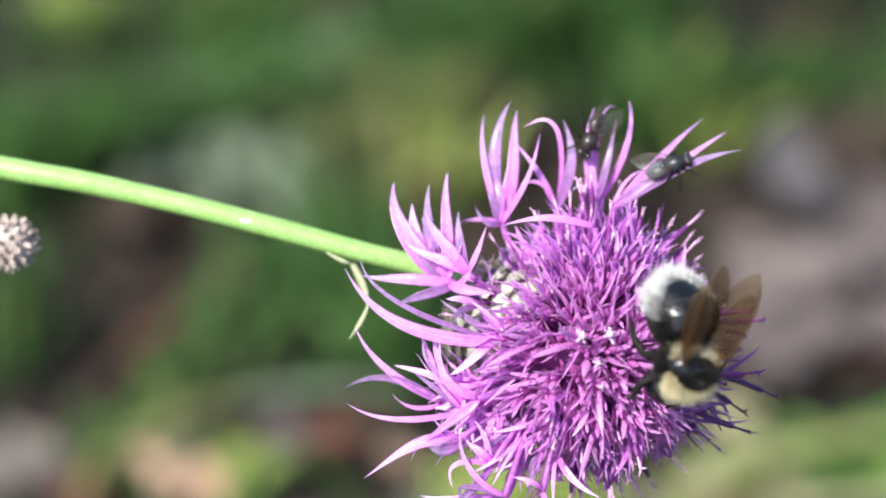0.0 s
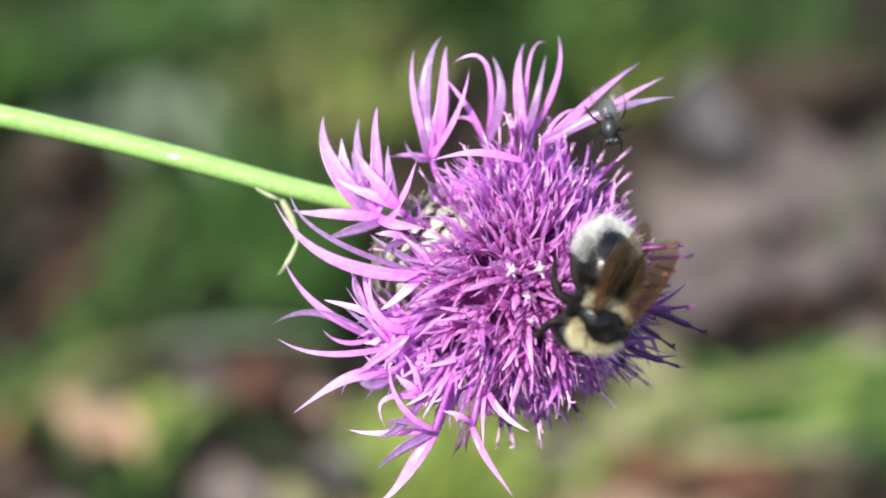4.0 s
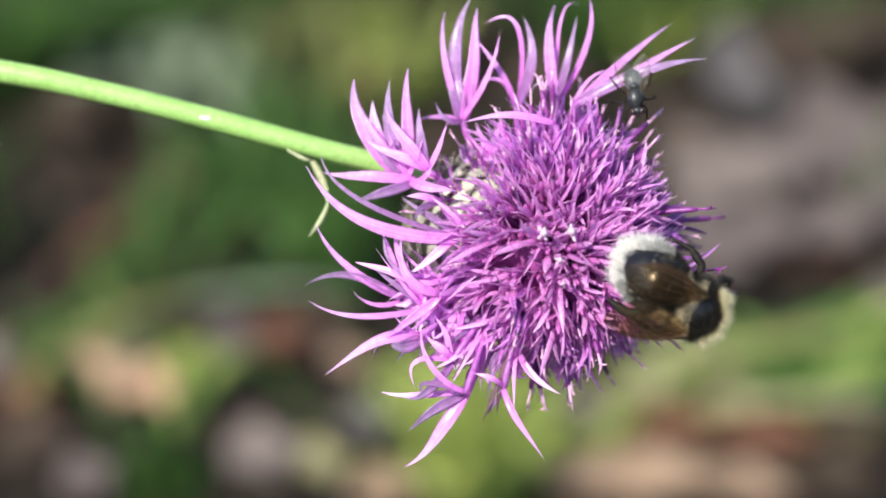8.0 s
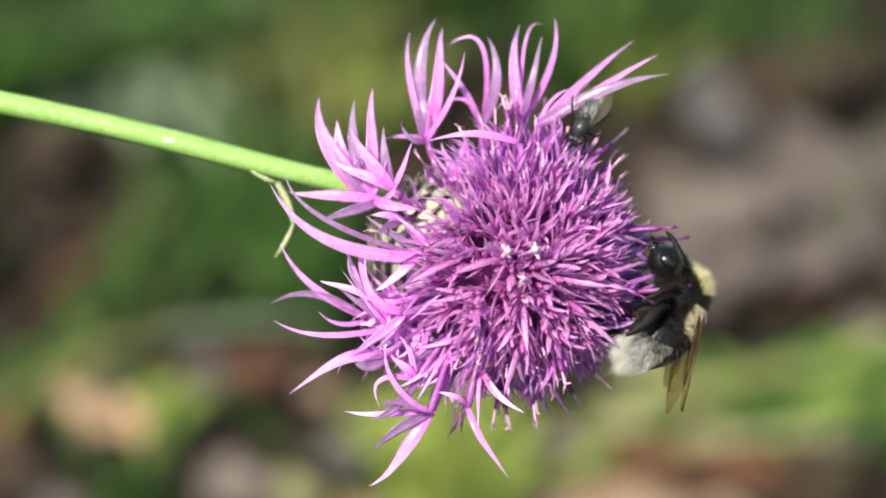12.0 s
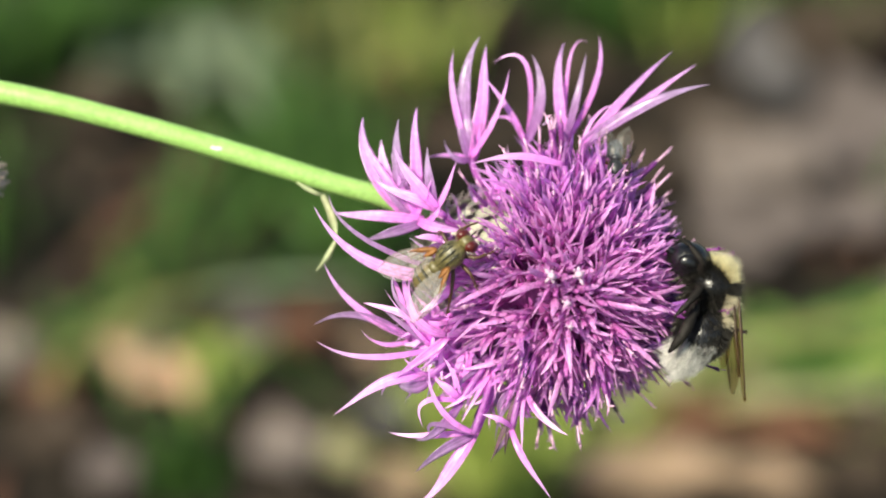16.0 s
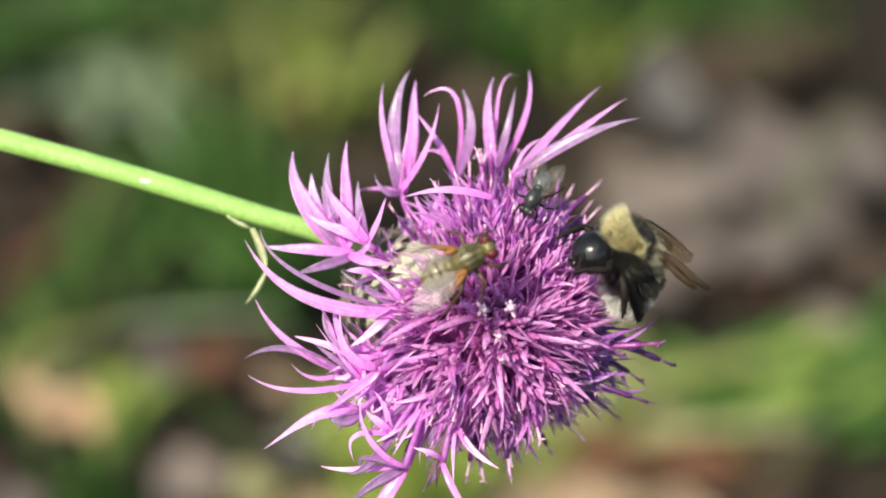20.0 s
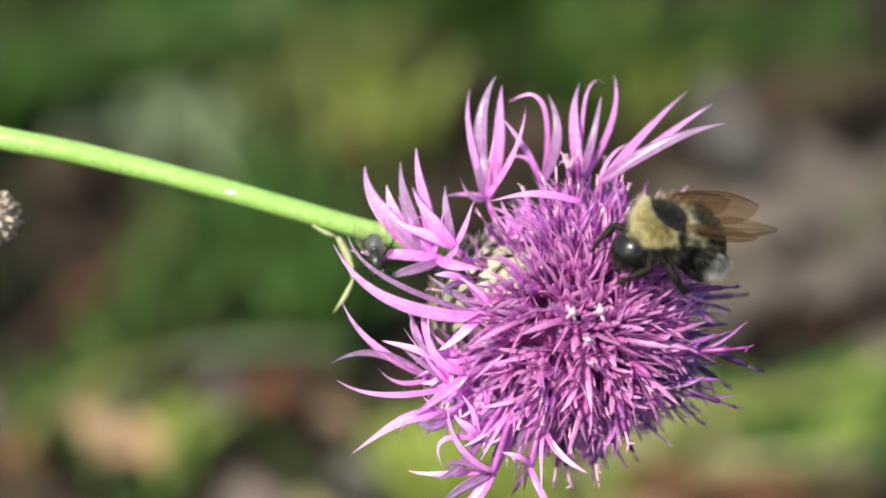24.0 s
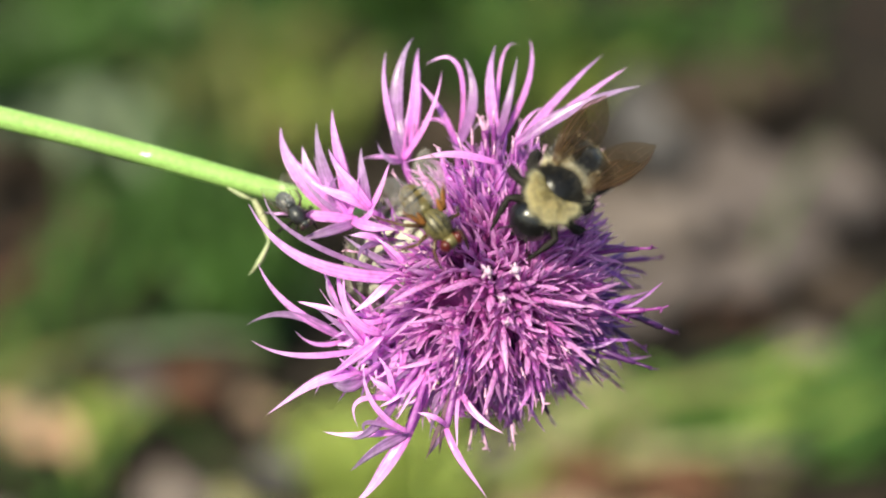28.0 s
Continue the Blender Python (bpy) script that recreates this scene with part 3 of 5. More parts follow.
def floret_mesh(name, seed, lobe, stage, lean=1.0):
    """A tubular floret along +z, in mm: tube, five narrow lobes, anther column, forked style.
    stage 0: just open, a flat star; 1: open; 2: old, the lobes bent back from a long dark column."""
    r = random.Random(seed)
    bm = bmesh.new()
    bend = Vector((r.uniform(0.8, 3.0), r.uniform(-0.8, 0.8), -0.5)) * (0.8, 1.0, 1.2)[stage] * lean

    def at(z):
        return Vector((0, 0, z)) + bend * (z / 13) ** 2

    fork = (8.8, 6.6, 6.2)[stage] + r.uniform(-0.5, 0.6)
    tube(bm, [at(0), at(fork * 0.4), at(fork * 0.8), at(fork + 0.4)], [0.18, 0.20, 0.27, 0.36], 6, 0)
    ph = r.uniform(0, 6)
    for k in range(5):
        a = ph + k * 2 * math.pi / 5 + r.uniform(-0.2, 0.2)
        o = Vector((math.cos(a), math.sin(a), 0))
        fall = (o * 0.75 + Vector((0.55 * lean, 0, 0))) if stage == 0 else o * 0.85 + Vector((0.25, 0, 0))
        ln = (r.uniform(3.0, 4.8), r.uniform(5.2, 7.6), r.uniform(5.0, 7.0))[stage]
        p = at(fork) + o * 0.28
        spread = (r.uniform(0.30, 0.80) if lean < 0.5 else r.choice((r.uniform(0.1, 0.4), r.uniform(0.3, 0.8))), r.choice((r.uniform(0.05, 0.25), r.uniform(0.2, 0.55))), r.uniform(0.15, 0.60))[stage]
        rise = (0.80, 0.94, 0.90)[stage]
        side = Vector((-o.y, o.x, 0)) * r.uniform(-0.34, 0.34) * ln
        if r.random() < 0.22:
            spread, rise = spread + 0.3, rise * 0.72
        strap(bm, p, p + Vector((0, 0, ln * rise * 0.62)) + fall * ln * spread * 0.25 + bend * 0.15 - side * 0.45,
              p + Vector((0, 0, ln * rise)) + fall * ln * spread + bend * (0.5, 0.75, 0.8)[stage] + side,
              r.uniform(0.36, 0.56) * (1.1 if stage == 0 else 1.0), 8, 0.05, 0.5, o, 1, waist=0.7, twist=r.uniform(-0.5, 0.5), sheet=True, blunt=3.5)
    if stage:
        top = r.uniform(11.2, 12.6) if stage == 1 else r.uniform(12.6, 13.8)
        tube(bm, [at(fork), at(top - 2), at(top - 0.5), at(top)], [0.22, 0.25, 0.27, 0.18], 6, 2)
        reach = r.uniform(0.7, 1.2) if stage == 1 else r.uniform(1.0, 2.0)
        tube(bm, [at(top - 0.1), at(top + reach * 0.6), at(top + reach)], [0.11, 0.12, 0.16], 5, 3)
        for k in (-1, 1):
            q = at(top + reach)
            strap(bm, q, q + Vector((0.2 * k, 0, 0.3)), q + Vector((0.5 * k, 0.1, r.uniform(0.2, 0.6))), 0.24, 3, 0.08, 0.1, (0, 1, 0), 3)
    else:
        tube(bm, [at(fork), at(fork + 1.6), at(fork + 2.4)], [0.26, 0.30, 0.12], 6, 1)
    bmesh.ops.scale(bm, vec=(MM, MM, MM), verts=bm.verts)
    me = bpy.data.meshes.new(name)
    bm.to_mesh(me)
    bm.free()
    for m in (TUBE, lobe, ANTHER, ANTHER if lobe is DARKLOBE else STYLE):
        me.materials.append(m)
    me.polygons.foreach_set("use_smooth", [True] * len(me.polygons))
    return me


def disc_florets(count=205):
    young = [floret_mesh("disc_floret", s, PALELOBE, 0) for s in (30, 31, 33, 34, 35)]
    full = [floret_mesh("disc_floret", s, LOBE, 1) for s in range(9)]
    old = [floret_mesh("disc_floret", s, LOBE, 2) for s in range(50, 56)]
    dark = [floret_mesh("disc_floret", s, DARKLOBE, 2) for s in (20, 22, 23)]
    r = random.Random(21)
    turn = AXIS.to_track_quat("Z", "Y").to_matrix()
    for i in range(count):
        s = (i + 0.5) / count
        th = math.acos(1 - s * 1.10)
        az = i * 2.39996
        th += r.gauss(0, 0.05)
        d = turn @ Vector((math.sin(th) * math.cos(az), math.sin(th) * math.sin(az), math.cos(th)))
        d = (d + Vector((r.gauss(0, 0.09), r.gauss(0, 0.09), r.gauss(0, 0.09)))).normalized()
        flat = d - AXIS * d.dot(AXIS)
        base = CORE + flat * 2.6 - AXIS * (1.0 - math.cos(th)) * 0.8
        long = 0.96 + r.gauss(0, 0.06)
        if (d.x < -0.32 and d.z < 0.84 and d.y > -0.66) or (d.x < -0.16 and d.y > 0.15 and d.z < 0.74):
            if r.random() < 0.84:
                continue
            long *= 0.82
        if d.y < -0.55 and th > 0.95 and r.random() < 0.35:
            continue
        if d.y < -0.7:
            long *= r.uniform(0.93, 1.10)
        if d.x > 0.6:
            long *= r.uniform(0.78, 0.96)
        out = (flat - d * flat.dot(d)).normalized()
        rot = Matrix((out, d.cross(out), d)).transposed().to_4x4() @ Matrix.Rotation(r.gauss(0, 0.45), 4, "Z")
        if th < 0.50:
            kinds = young
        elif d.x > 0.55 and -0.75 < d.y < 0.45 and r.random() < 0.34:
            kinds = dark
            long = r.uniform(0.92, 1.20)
        else:
            kinds = old if th > 1.0 and r.random() < 0.7 else full
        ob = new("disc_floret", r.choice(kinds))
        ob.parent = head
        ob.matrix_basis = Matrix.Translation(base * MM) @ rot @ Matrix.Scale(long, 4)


disc_florets()


def inner_florets():
    """The youngest florets, crowded over the middle of the head."""
    r = random.Random(91)
    kinds = [floret_mesh("inner_floret", s, PALELOBE, 0) for s in range(60, 66)]
    upright = [floret_mesh("inner_floret", s, PALELOBE, 0, 0.1) for s in range(70, 74)]
    turn = AXIS.to_track_quat("Z", "Y").to_matrix()
    for i in range(165):
        th = 0.82 * ((i + 0.5) / 165) ** 0.6
        az = i * 2.39996 + 1.1
        d = turn @ Vector((math.sin(th) * math.cos(az), math.sin(th) * math.sin(az), math.cos(th)))
        flat = d - AXIS * d.dot(AXIS)
        ob = new("inner_floret", r.choice(upright if th < 0.34 else kinds))
        ob.parent = head
        d = (d + Vector((r.gauss(0, 0.08), r.gauss(0, 0.08), 0))).normalized()
        out = (flat - d * flat.dot(d)).normalized()
        rot = Matrix((out, d.cross(out), d)).transposed().to_4x4() @ Matrix.Rotation(r.gauss(0, 0.5), 4, "Z")
        ob.matrix_basis = Matrix.Translation((CORE + flat * 2.6) * MM) @ rot @ Matrix.Scale(r.uniform(0.86, 0.99), 4)


inner_florets()


def floret_bed():
    """The crowded tubes under the open florets."""
    r = random.Random(71)
    bm = bmesh.new()
    blob(bm, CORE + Vector((0.6, -0.2, 0.2)), (7.2, 7.2, 7.2), 24, 36)
    for v in bm.verts:
        v.co += (v.co - CORE).normalized() * r.uniform(-0.6, 0.6)
    part("floret_bed", bm, TUBE, head, "crowded magenta floret tubes")


floret_bed()


def stigmas():
    """Pale open stigmas at the middle of the head."""
    r = random.Random(31)
    for x, y, size in ((0.3, 0.85, 1.15), (2.9, 1.0, 1.2), (1.8, -1.7, 0.8), (2.1, -3.9, 0.6)):
        bm = bmesh.new()
        tube(bm, [(0, 0, -5), (0, 0, -1.2), (0, 0, -0.3), (0.05, 0, 0.35), (0.08, 0, 0.6)], [0.2, 0.26, 0.42, 0.34, 0.12], 8)
        for k in range(5):
            a = k * 1.2566 + r.uniform(-0.4, 0.4)
            o = Vector((math.cos(a), math.sin(a), 0))
            strap(bm, o * 0.2 + Vector((0, 0, -0.4)), o * 0.5 + Vector((0, 0, 0.1)), o * r.uniform(0.5, 1.1) + Vector((0, 0, r.uniform(-0.6, 0.3))), 0.34, 5, 0.10, 0.2, blunt=3)
        part("stigma", bm, STIGMA, head, at=Matrix.Translation(Vector((x, y, 11.1)) * MM) @ Matrix.Scale(size * 0.85, 4))


stigmas()


def stem_part():
    """The ribbed, downy stem: it pivots where it meets the bulb."""
    pivot = Vector((-9.5, 5.6, -9.0))
    knots = [Vector(p) for p in ((-8.5, 5.2, -8.8), (-15.4, 7.9, -7.0), (-21.5, 9.5, -6.2), (-32.9, 12.6, -6.0), (-42.5, 15.0, -6.0), (-53.6, 17.3, -6.0),
                                 (-68, 19, -8), (-88, 15, -16), (-115, -8, -36), (-145, -60, -68), (-175, -130, -104), (-205, -222, -140))]
    pts = []
    for i in range(len(knots) - 1):
        p0, p1, p2, p3 = knots[max(i - 1, 0)], knots[i], knots[i + 1], knots[min(i + 2, len(knots) - 1)]
        for k in range(8):
            s = k / 8
            pts.append(0.5 * ((2 * p1) + (p2 - p0) * s + (2 * p0 - 5 * p1 + 4 * p2 - p3) * s * s + (3 * p1 - p0 - 3 * p2 + p3) * s ** 3))
    pts.append(knots[-1])
    pts = [p - pivot for p in pts]
    bm = bmesh.new()
    tube(bm, pts, [1.0 + 0.015 * math.sin(i * 0.35) + 0.004 * i for i in range(len(pts))], 18)
    stem = part("stem", bm, STEM, plant, "bright green ribbed downy stem", at=Matrix.Translation(pivot * MM))
    r = random.Random(8)
    bm = bmesh.new()
    for i in range(4200):
        s = r.uniform(0, 52)
        k = int(s)
        p = pts[k].lerp(pts[k + 1], s - k)
        d = (pts[k + 1] - pts[k]).normalized()
        o = (Matrix.Rotation(r.uniform(0, 6.283), 3, d) @ d.orthogonal().normalized())
        q = p + o * 0.98
        tip = q + (o + d * r.uniform(-0.6, 0.6)) * r.uniform(0.12, 0.34)
        w = d.cross(o) * 0.018
        bm.faces.new([bm.verts.new(v) for v in (q - w, q + w, tip)])
    tagged(part("down", bm, FUZZ, stem, "short pale hairs on the stem"), kind="stuff")
    # the small withered bract that hangs from the node
    bm = bmesh.new()
    n = Vector((-22.3, 8.2, -5.4)) - pivot
    strap(bm, n + Vector((-2.6, 1.2, 0)), n + Vector((-1, 0.2, 0.4)), n, 0.45, 6, 0.12, 0.2)
    strap(bm, n, n + Vector((1.5, -2.4, 0.8)), n + Vector((1.6, -4.6, 0.5)), 0.85, 10, 0.08, 0.25, twist=0.7, waist=0.6)
    strap(bm, n + Vector((1.6, -4.2, 0.5)), n + Vector((1.0, -6.2, 0.6)), n + Vector((-0.4, -7.6, 0.3)), 0.60, 8, 0.08, 0.25, twist=-0.5)
    part("withered_bract", bm, DRYBRACT, stem, "small withered pale green bract")
    bm = bmesh.new()
    blob(bm, Vector((-32.9, 12.5, -4.92)) - pivot, (0.5, 0.22, 0.16), 6, 8)
    blob(bm, Vector((-33.4, 12.6, -4.95)) - pivot, (0.3, 0.18, 0.12), 6, 8)
    part("fleck", bm, WHITE, stem, "tiny white fleck of dried froth")
    return stem


stem = stem_part()


# ---- the dried seed head beside it ----
def seed_head():
    base = FACE @ Matrix.Translation(Vector((-57.5, 10.3, -8)) * MM)
    thing = root_of("dried_seed_head", base, "dried greyish brown seed head on a thin green stalk", "seed head")
    bm = bmesh.new()
    blob(bm, (0, 0, 0), (2.3, 2.3, 2.3), 12, 16)
    core = part("core", bm, SEED, thing)
    r = random.Random(3)
    bm = bmesh.new()
    strap(bm, (0, 0, 0), (0, 0.25, 0.55), (0, 0.1, 1.15), 0.75, 4, 0.25, 0.3, (0, 1, 0), waist=0.8)
    strap(bm, (0.1, 0, 0.5), (0.2, 0.1, 0.8), (0.3, 0.2, 1.1), 0.16, 3, 0.06, 0.1, (0, 1, 0))
    bmesh.ops.scale(bm, vec=(MM, MM, MM), verts=bm.verts)
    me = bpy.data.meshes.new("husk")
    bm.to_mesh(me)
    bm.free()
    me.materials.append(SEED)
    for i in range(90):
        y = 1 - 2 * (i + 0.5) / 90
        a = i * 2.39996
        d = Vector((math.sqrt(1 - y * y) * math.cos(a), y, math.sqrt(1 - y * y) * math.sin(a)))
        ob = new("husk", me)
        ob.parent = core
        ob.matrix_basis = Matrix.Translation(d * 1.95 * MM) @ d.to_track_quat("Z", "Y").to_matrix().to_4x4() @ Matrix.Rotation(r.uniform(0, 6), 4, "Z") @ Matrix.Scale(r.uniform(0.8, 1.2), 4)
    bm = bmesh.new()
    tube(bm, bezier((-1.2, -1.5, 0), (-30, -30, -10), (-150, -226, -118), 24), [0.5 + 0.02 * i for i in range(25)], 10)
    part("stalk", bm, STEM, thing, "thin green stalk")
    return thing


seed_head()


# ---- the bumblebee ----
def wing_mesh(name, length, breadth, side, membrane_mat, vein_mat, parent, at, veins, label, root_mat=None, bow=0.5):
    """A wing lying back along -y from its root, with a bowed skin and raised veins."""
    def outline(s, e):
        lead = breadth * (0.10 + 0.40 * math.sin(math.pi * min(1, s * 1.05)) ** 0.8 * (0.45 + 0.55 * s))
        trail = -breadth * (0.04 + 0.62 * math.sin(math.pi * s ** 1.25) ** 0.75)
        if s > 0.97:
            lead, trail = lead * 0.55, trail * 0.55
        x = trail + (lead - trail) * e
        return Vector((side * x, -length * s, bow * math.sin(math.pi * e) * 0.6 + 0.25 * math.sin(9 * s + 7 * e) * bow * 0.3))
    bm = bmesh.new()
    n, m = 18, 8
    grid = [[bm.verts.new(outline(i / n, j / m)) for j in range(m + 1)] for i in range(n + 1)]
    for a, b in zip(grid, grid[1:]):
        for j in range(m):
            bm.faces.new((a[j], a[j + 1], b[j + 1], b[j]))
    wing = part(name, bm, membrane_mat, parent, label, at=at)
    for e0, e1, s1 in veins:
        pts = [outline(0.02 + (s1 - 0.02) * k / 8, e0 + (e1 - e0) * (k / 8) ** 1.4) + Vector((0, 0, 0.02)) for k in range(9)]
        bm = bmesh.new()
        tube(bm, pts, [((0.075 if e0 > 0.8 else 0.045) - 0.004 * k) * min(1, length / 10) for k in range(9)], 5)
        part("vein", bm, vein_mat, wing)
    for s, e0, e1 in ((0.45, 0.35, 0.72), (0.62, 0.2, 0.6), (0.74, 0.45, 0.85)):
        pts = [outline(s + 0.04 * math.sin(3 * k / 4), e0 + (e1 - e0) * k / 4) + Vector((0, 0, 0.02)) for k in range(5)]
        bm = bmesh.new()
        tube(bm, pts, [0.028 * min(1, length / 10)] * 5, 4)
        part("cross_vein", bm, vein_mat, wing)
    if root_mat:
        bm = bmesh.new()
        strap(bm, outline(0.0, 0.6), outline(0.15, 0.8) + Vector((0, 0, 0.1)), outline(0.42, 0.9), breadth * 0.18, 6, 0.04, 0.1)
        strap(bm, outline(0.0, 0.4), outline(0.1, 0.4) + Vector((0, 0, 0.12)), outline(0.24, 0.5), breadth * 0.22, 6, 0.04, 0.1)
        part("wing_root", bm, root_mat, wing, "amber wing root")
    return wing


VEINS = ((0.97, 0.97, 0.96), (0.85, 0.9, 0.9), (0.7, 0.72, 0.9), (0.5, 0.45, 0.86), (0.35, 0.12, 0.7))


def insect_leg(parent, name, points, radii, material, hair=0, seed=1):
    bm = bmesh.new()
    pts, rad = [], []
    for (a, b), (ra, rb) in zip(zip(points, points[1:]), zip(radii, radii[1:])):
        for k in range(5):
            s = k / 5
            pts.append(Vector(a).lerp(Vector(b), s))
            rad.append((ra + (rb - ra) * s) * (1 + 0.35 * math.sin(math.pi * s)))
    pts.append(Vector(points[-1]))
    rad.append(radii[-1])
    tube(bm, pts, rad, 7)
    r = random.Random(seed)
    for i in range(hair):
        k = r.randrange(2, len(pts) - 1)
        d = (pts[k] - pts[k - 1]).normalized()
        o = Matrix.Rotation(r.uniform(0, 6.28), 3, d) @ d.orthogonal().normalized()
        p = pts[k - 1].lerp(pts[k], r.random()) + o * rad[k] * 0.9
        tip = p + (o + d * 0.5) * r.uniform(0.25, 0.6)
        w = d.cross(o) * 0.025
        bm.faces.new([bm.verts.new(v) for v in (p - w, p + w, tip)])
    return part(name, bm, material, parent)


def fold(side, spread, lift, hind=False, roll=14, sweep=0):
    """The pose of a bee's wing, in degrees: spread from the body, lifted off its back, outer edge rolled up, both swept to one side."""
    if hind:
        return pose(side * 2.1 * MM, 0.9 * MM, (1.75 + 0.1 * side) * MM, 1 - lift, side * (4 - roll), side * (spread + 5) + sweep)
    return pose(side * 1.9 * MM, 1.7 * MM, (2.2 + 0.12 * side) * MM, -lift, side * -roll, side * spread + sweep)


def bumblebee():
    bee = root_of("bumblebee", FACE, "furry black bumblebee with yellow collar and white tail", "bumblebee")

    def belly(s):
        return 0.80 + 0.25 * math.sin(math.pi * min(1, s * 1.1))

    def sag(bm):
        """The abdomen curls down towards its tip."""
        for v in bm.verts:
            if v.co.y < -1:
                v.co.z -= 0.055 * (v.co.y + 1.0) ** 2

    TIP = Vector((0, -0.84, -0.54))
    T, TR = (0, 2.3, 0.1), (2.75, 2.45, 2.6)
    A, AR = (0, -2.6, -0.4), (2.9, 3.7, 2.7)
    bm = bmesh.new()
    blob(bm, T, TR, 16, 22)
    thorax = part("thorax", bm, CHITIN, bee, "black thorax with a dark bare disc")

    def disc(n):
        return n.z > 0.15 and (n.x / 0.74) ** 2 + ((n.y - 0.06) / 0.64) ** 2 < 1

    def collar(n):
        return not disc(n) and n.y > 0.54 - 0.50 * max(0, abs(n.x) - 0.25) and n.z > 0.34 - 0.58 * n.y + 0.35 * max(0, abs(n.x) - 0.4) and n.y < 0.995

    def rear(n):
        return not disc(n) and n.y < -0.46 + 0.45 * max(0, abs(n.x) - 0.25) and n.z > 0.20

    def flank(n):
        return not collar(n) and not rear(n) and not disc(n)
    for name, material, keep, lean, under, over, words, seed in (
            ("collar_fur", YELLOWFUR, collar, (0, 0.15, 0.05), 8200, 2400, "broad yellow collar of fur", 2),
            ("hind_fur", PALEFUR, rear, (0, -0.35, 0.20), 2000, 800, "pale buff fur behind the wings", 3),
            ("mixed_fur", BLACKFUR, lambda n: n.y > 0.1 or n.y < -0.4, (0, 0.1, 0.05), 500, 240, "sparse black hairs", 8),
            ("disc_fur", BLACKFUR, disc, (0, -0.3, 0), 1700, 200, "short black hairs on the back", 11),
            ("dark_fur", BLACKFUR, flank, (0, -0.1, 0), 6500, 1600, "black fur", 4)):
        bm = bmesh.new()
        coat_of_hair(bm, T, TR, under, 0.45 if name == "disc_fur" else 0.85, keep, lean, 0.034, seed=seed)
        coat_of_hair(bm, T, TR, over, 1.4, keep, lean, 0.022, seed=seed + 40)
        part(name, bm, material, thorax, words)
    bm = bmesh.new()
    blob(bm, A, AR, 24, 28, belly)
    for v in bm.verts:
        ring = math.sin((v.co.y - A[1]) * 3.6)
        v.co.x *= 1 + 0.020 * ring
        v.co.z = A[2] + (v.co.z - A[2]) * (1 + 0.020 * ring)
    sag(bm)
    abdomen = part("abdomen", bm, CHITIN, bee, "glossy black ringed abdomen")

    def tail(n):
        return n.dot(TIP) > 0.86 - 0.40 * min(1, abs(n.x) * 1.5) + 0.12 * noise.noise(n * 7) and n.y < -0.05 and n.dot(TIP) < 0.98
    for name, material, keep, lean, count, length, width, words, seed in (
            ("tail_fur", WHITEFUR, tail, (0, -0.30, 0), 4400, 1.2, 0.034, "white tail fur", 5),
            ("long_tail_fur", WHITEFUR, tail, (0, -0.12, 0), 1600, 1.6, 0.022, "long white hairs", 55),
            ("grey_tail_fur", GREYFUR, lambda n: n.dot(TIP) > 0.60 and abs(n.x) < 0.5, (0, -0.55, 0), 800, 0.7, 0.026, "sparse grey hairs over the tail", 63),
            ("side_fur", GREYFUR, lambda n: -0.85 < n.y < -0.15 and abs(n.x) > 0.45 and n.z < 0.35, (0, -0.5, 0), 3000, 1.0, 0.04, "grey hair along the flanks", 6),
            ("front_fur", BLACKFUR, lambda n: n.y > 0.1 or (n.y > -0.4 and abs(n.x) > 0.55), (0, -0.7, 0.1), 4200, 0.85, 0.05, "black fur", 7),
            ("short_fur", BLACKFUR, lambda n: n.z > -0.1 and n.y > -0.6, (0, -0.8, 0.0), 1300, 0.42, 0.026, "short black hairs", 19),
            ("pale_tuft", PALEFUR, lambda n: 0.35 < n.y < 0.85 and n.z > 0.38 and abs(n.x) > 0.45, (0, -0.45, 0.15), 700, 1.0, 0.028, "pale buff tufts at the sides", 17),
            ("band_hairs", PALEFUR, lambda n: -0.62 < n.y < -0.15 and n.z > -0.2, (0, -0.7, 0.05), 420, 0.55, 0.018, "fine pale hairs", 29)):
        bm = bmesh.new()
        coat_of_hair(bm, A, AR, count, length, keep, lean, width, belly, seed)
        sag(bm)
        part(name, bm, material, abdomen, words)
    bm = bmesh.new()
    blob(bm, (0, 5.2, -1.8), (2.05, 1.75, 2.15), 16, 22)
    for v in bm.verts:
        v.co.z -= 0.10 * max(0, 1 - abs(v.co.x) / 0.8) * max(0, v.co.y - 5.2)
    blob(bm, (0, 5.7, -2.9), (0.90, 0.8, 1.0), 8, 12)
    skull = part("head", bm, CHITIN, bee, "shiny black head")
    for s in (-1, 1):
        bm = bmesh.new()
        blob(bm, (s * 1.6, 5.1, -2.0), (0.58, 0.80, 1.3), 8, 12)
        part("eye", bm, CHITIN, skull)
        bm = bmesh.new()
        tube(bm, [(s * 0.5, 6.5, -2.2), (s * 1.0, 7.0, -2.1), (s * 1.4, 7.1, -2.6), (s * 1.7, 7.0, -3.3), (s * 1.8, 6.9, -4.0)],
             [0.09, 0.08, 0.08, 0.09, 0.07], 7)
        part("antenna", bm, LEG, skull)
        bm = bmesh.new()
        blob(bm, (s * 0.40, 5.9, -3.7), (0.32, 0.4, 0.50), 8, 10)
        part("jaw", bm, CHITIN, skull)
    bm = bmesh.new()
    coat_of_hair(bm, (0, 5.2, -1.8), (2.05, 1.75, 2.15), 900, 0.5, lambda n: n.y < 0.1, (0, 0.3, 0), 0.032, seed=9)
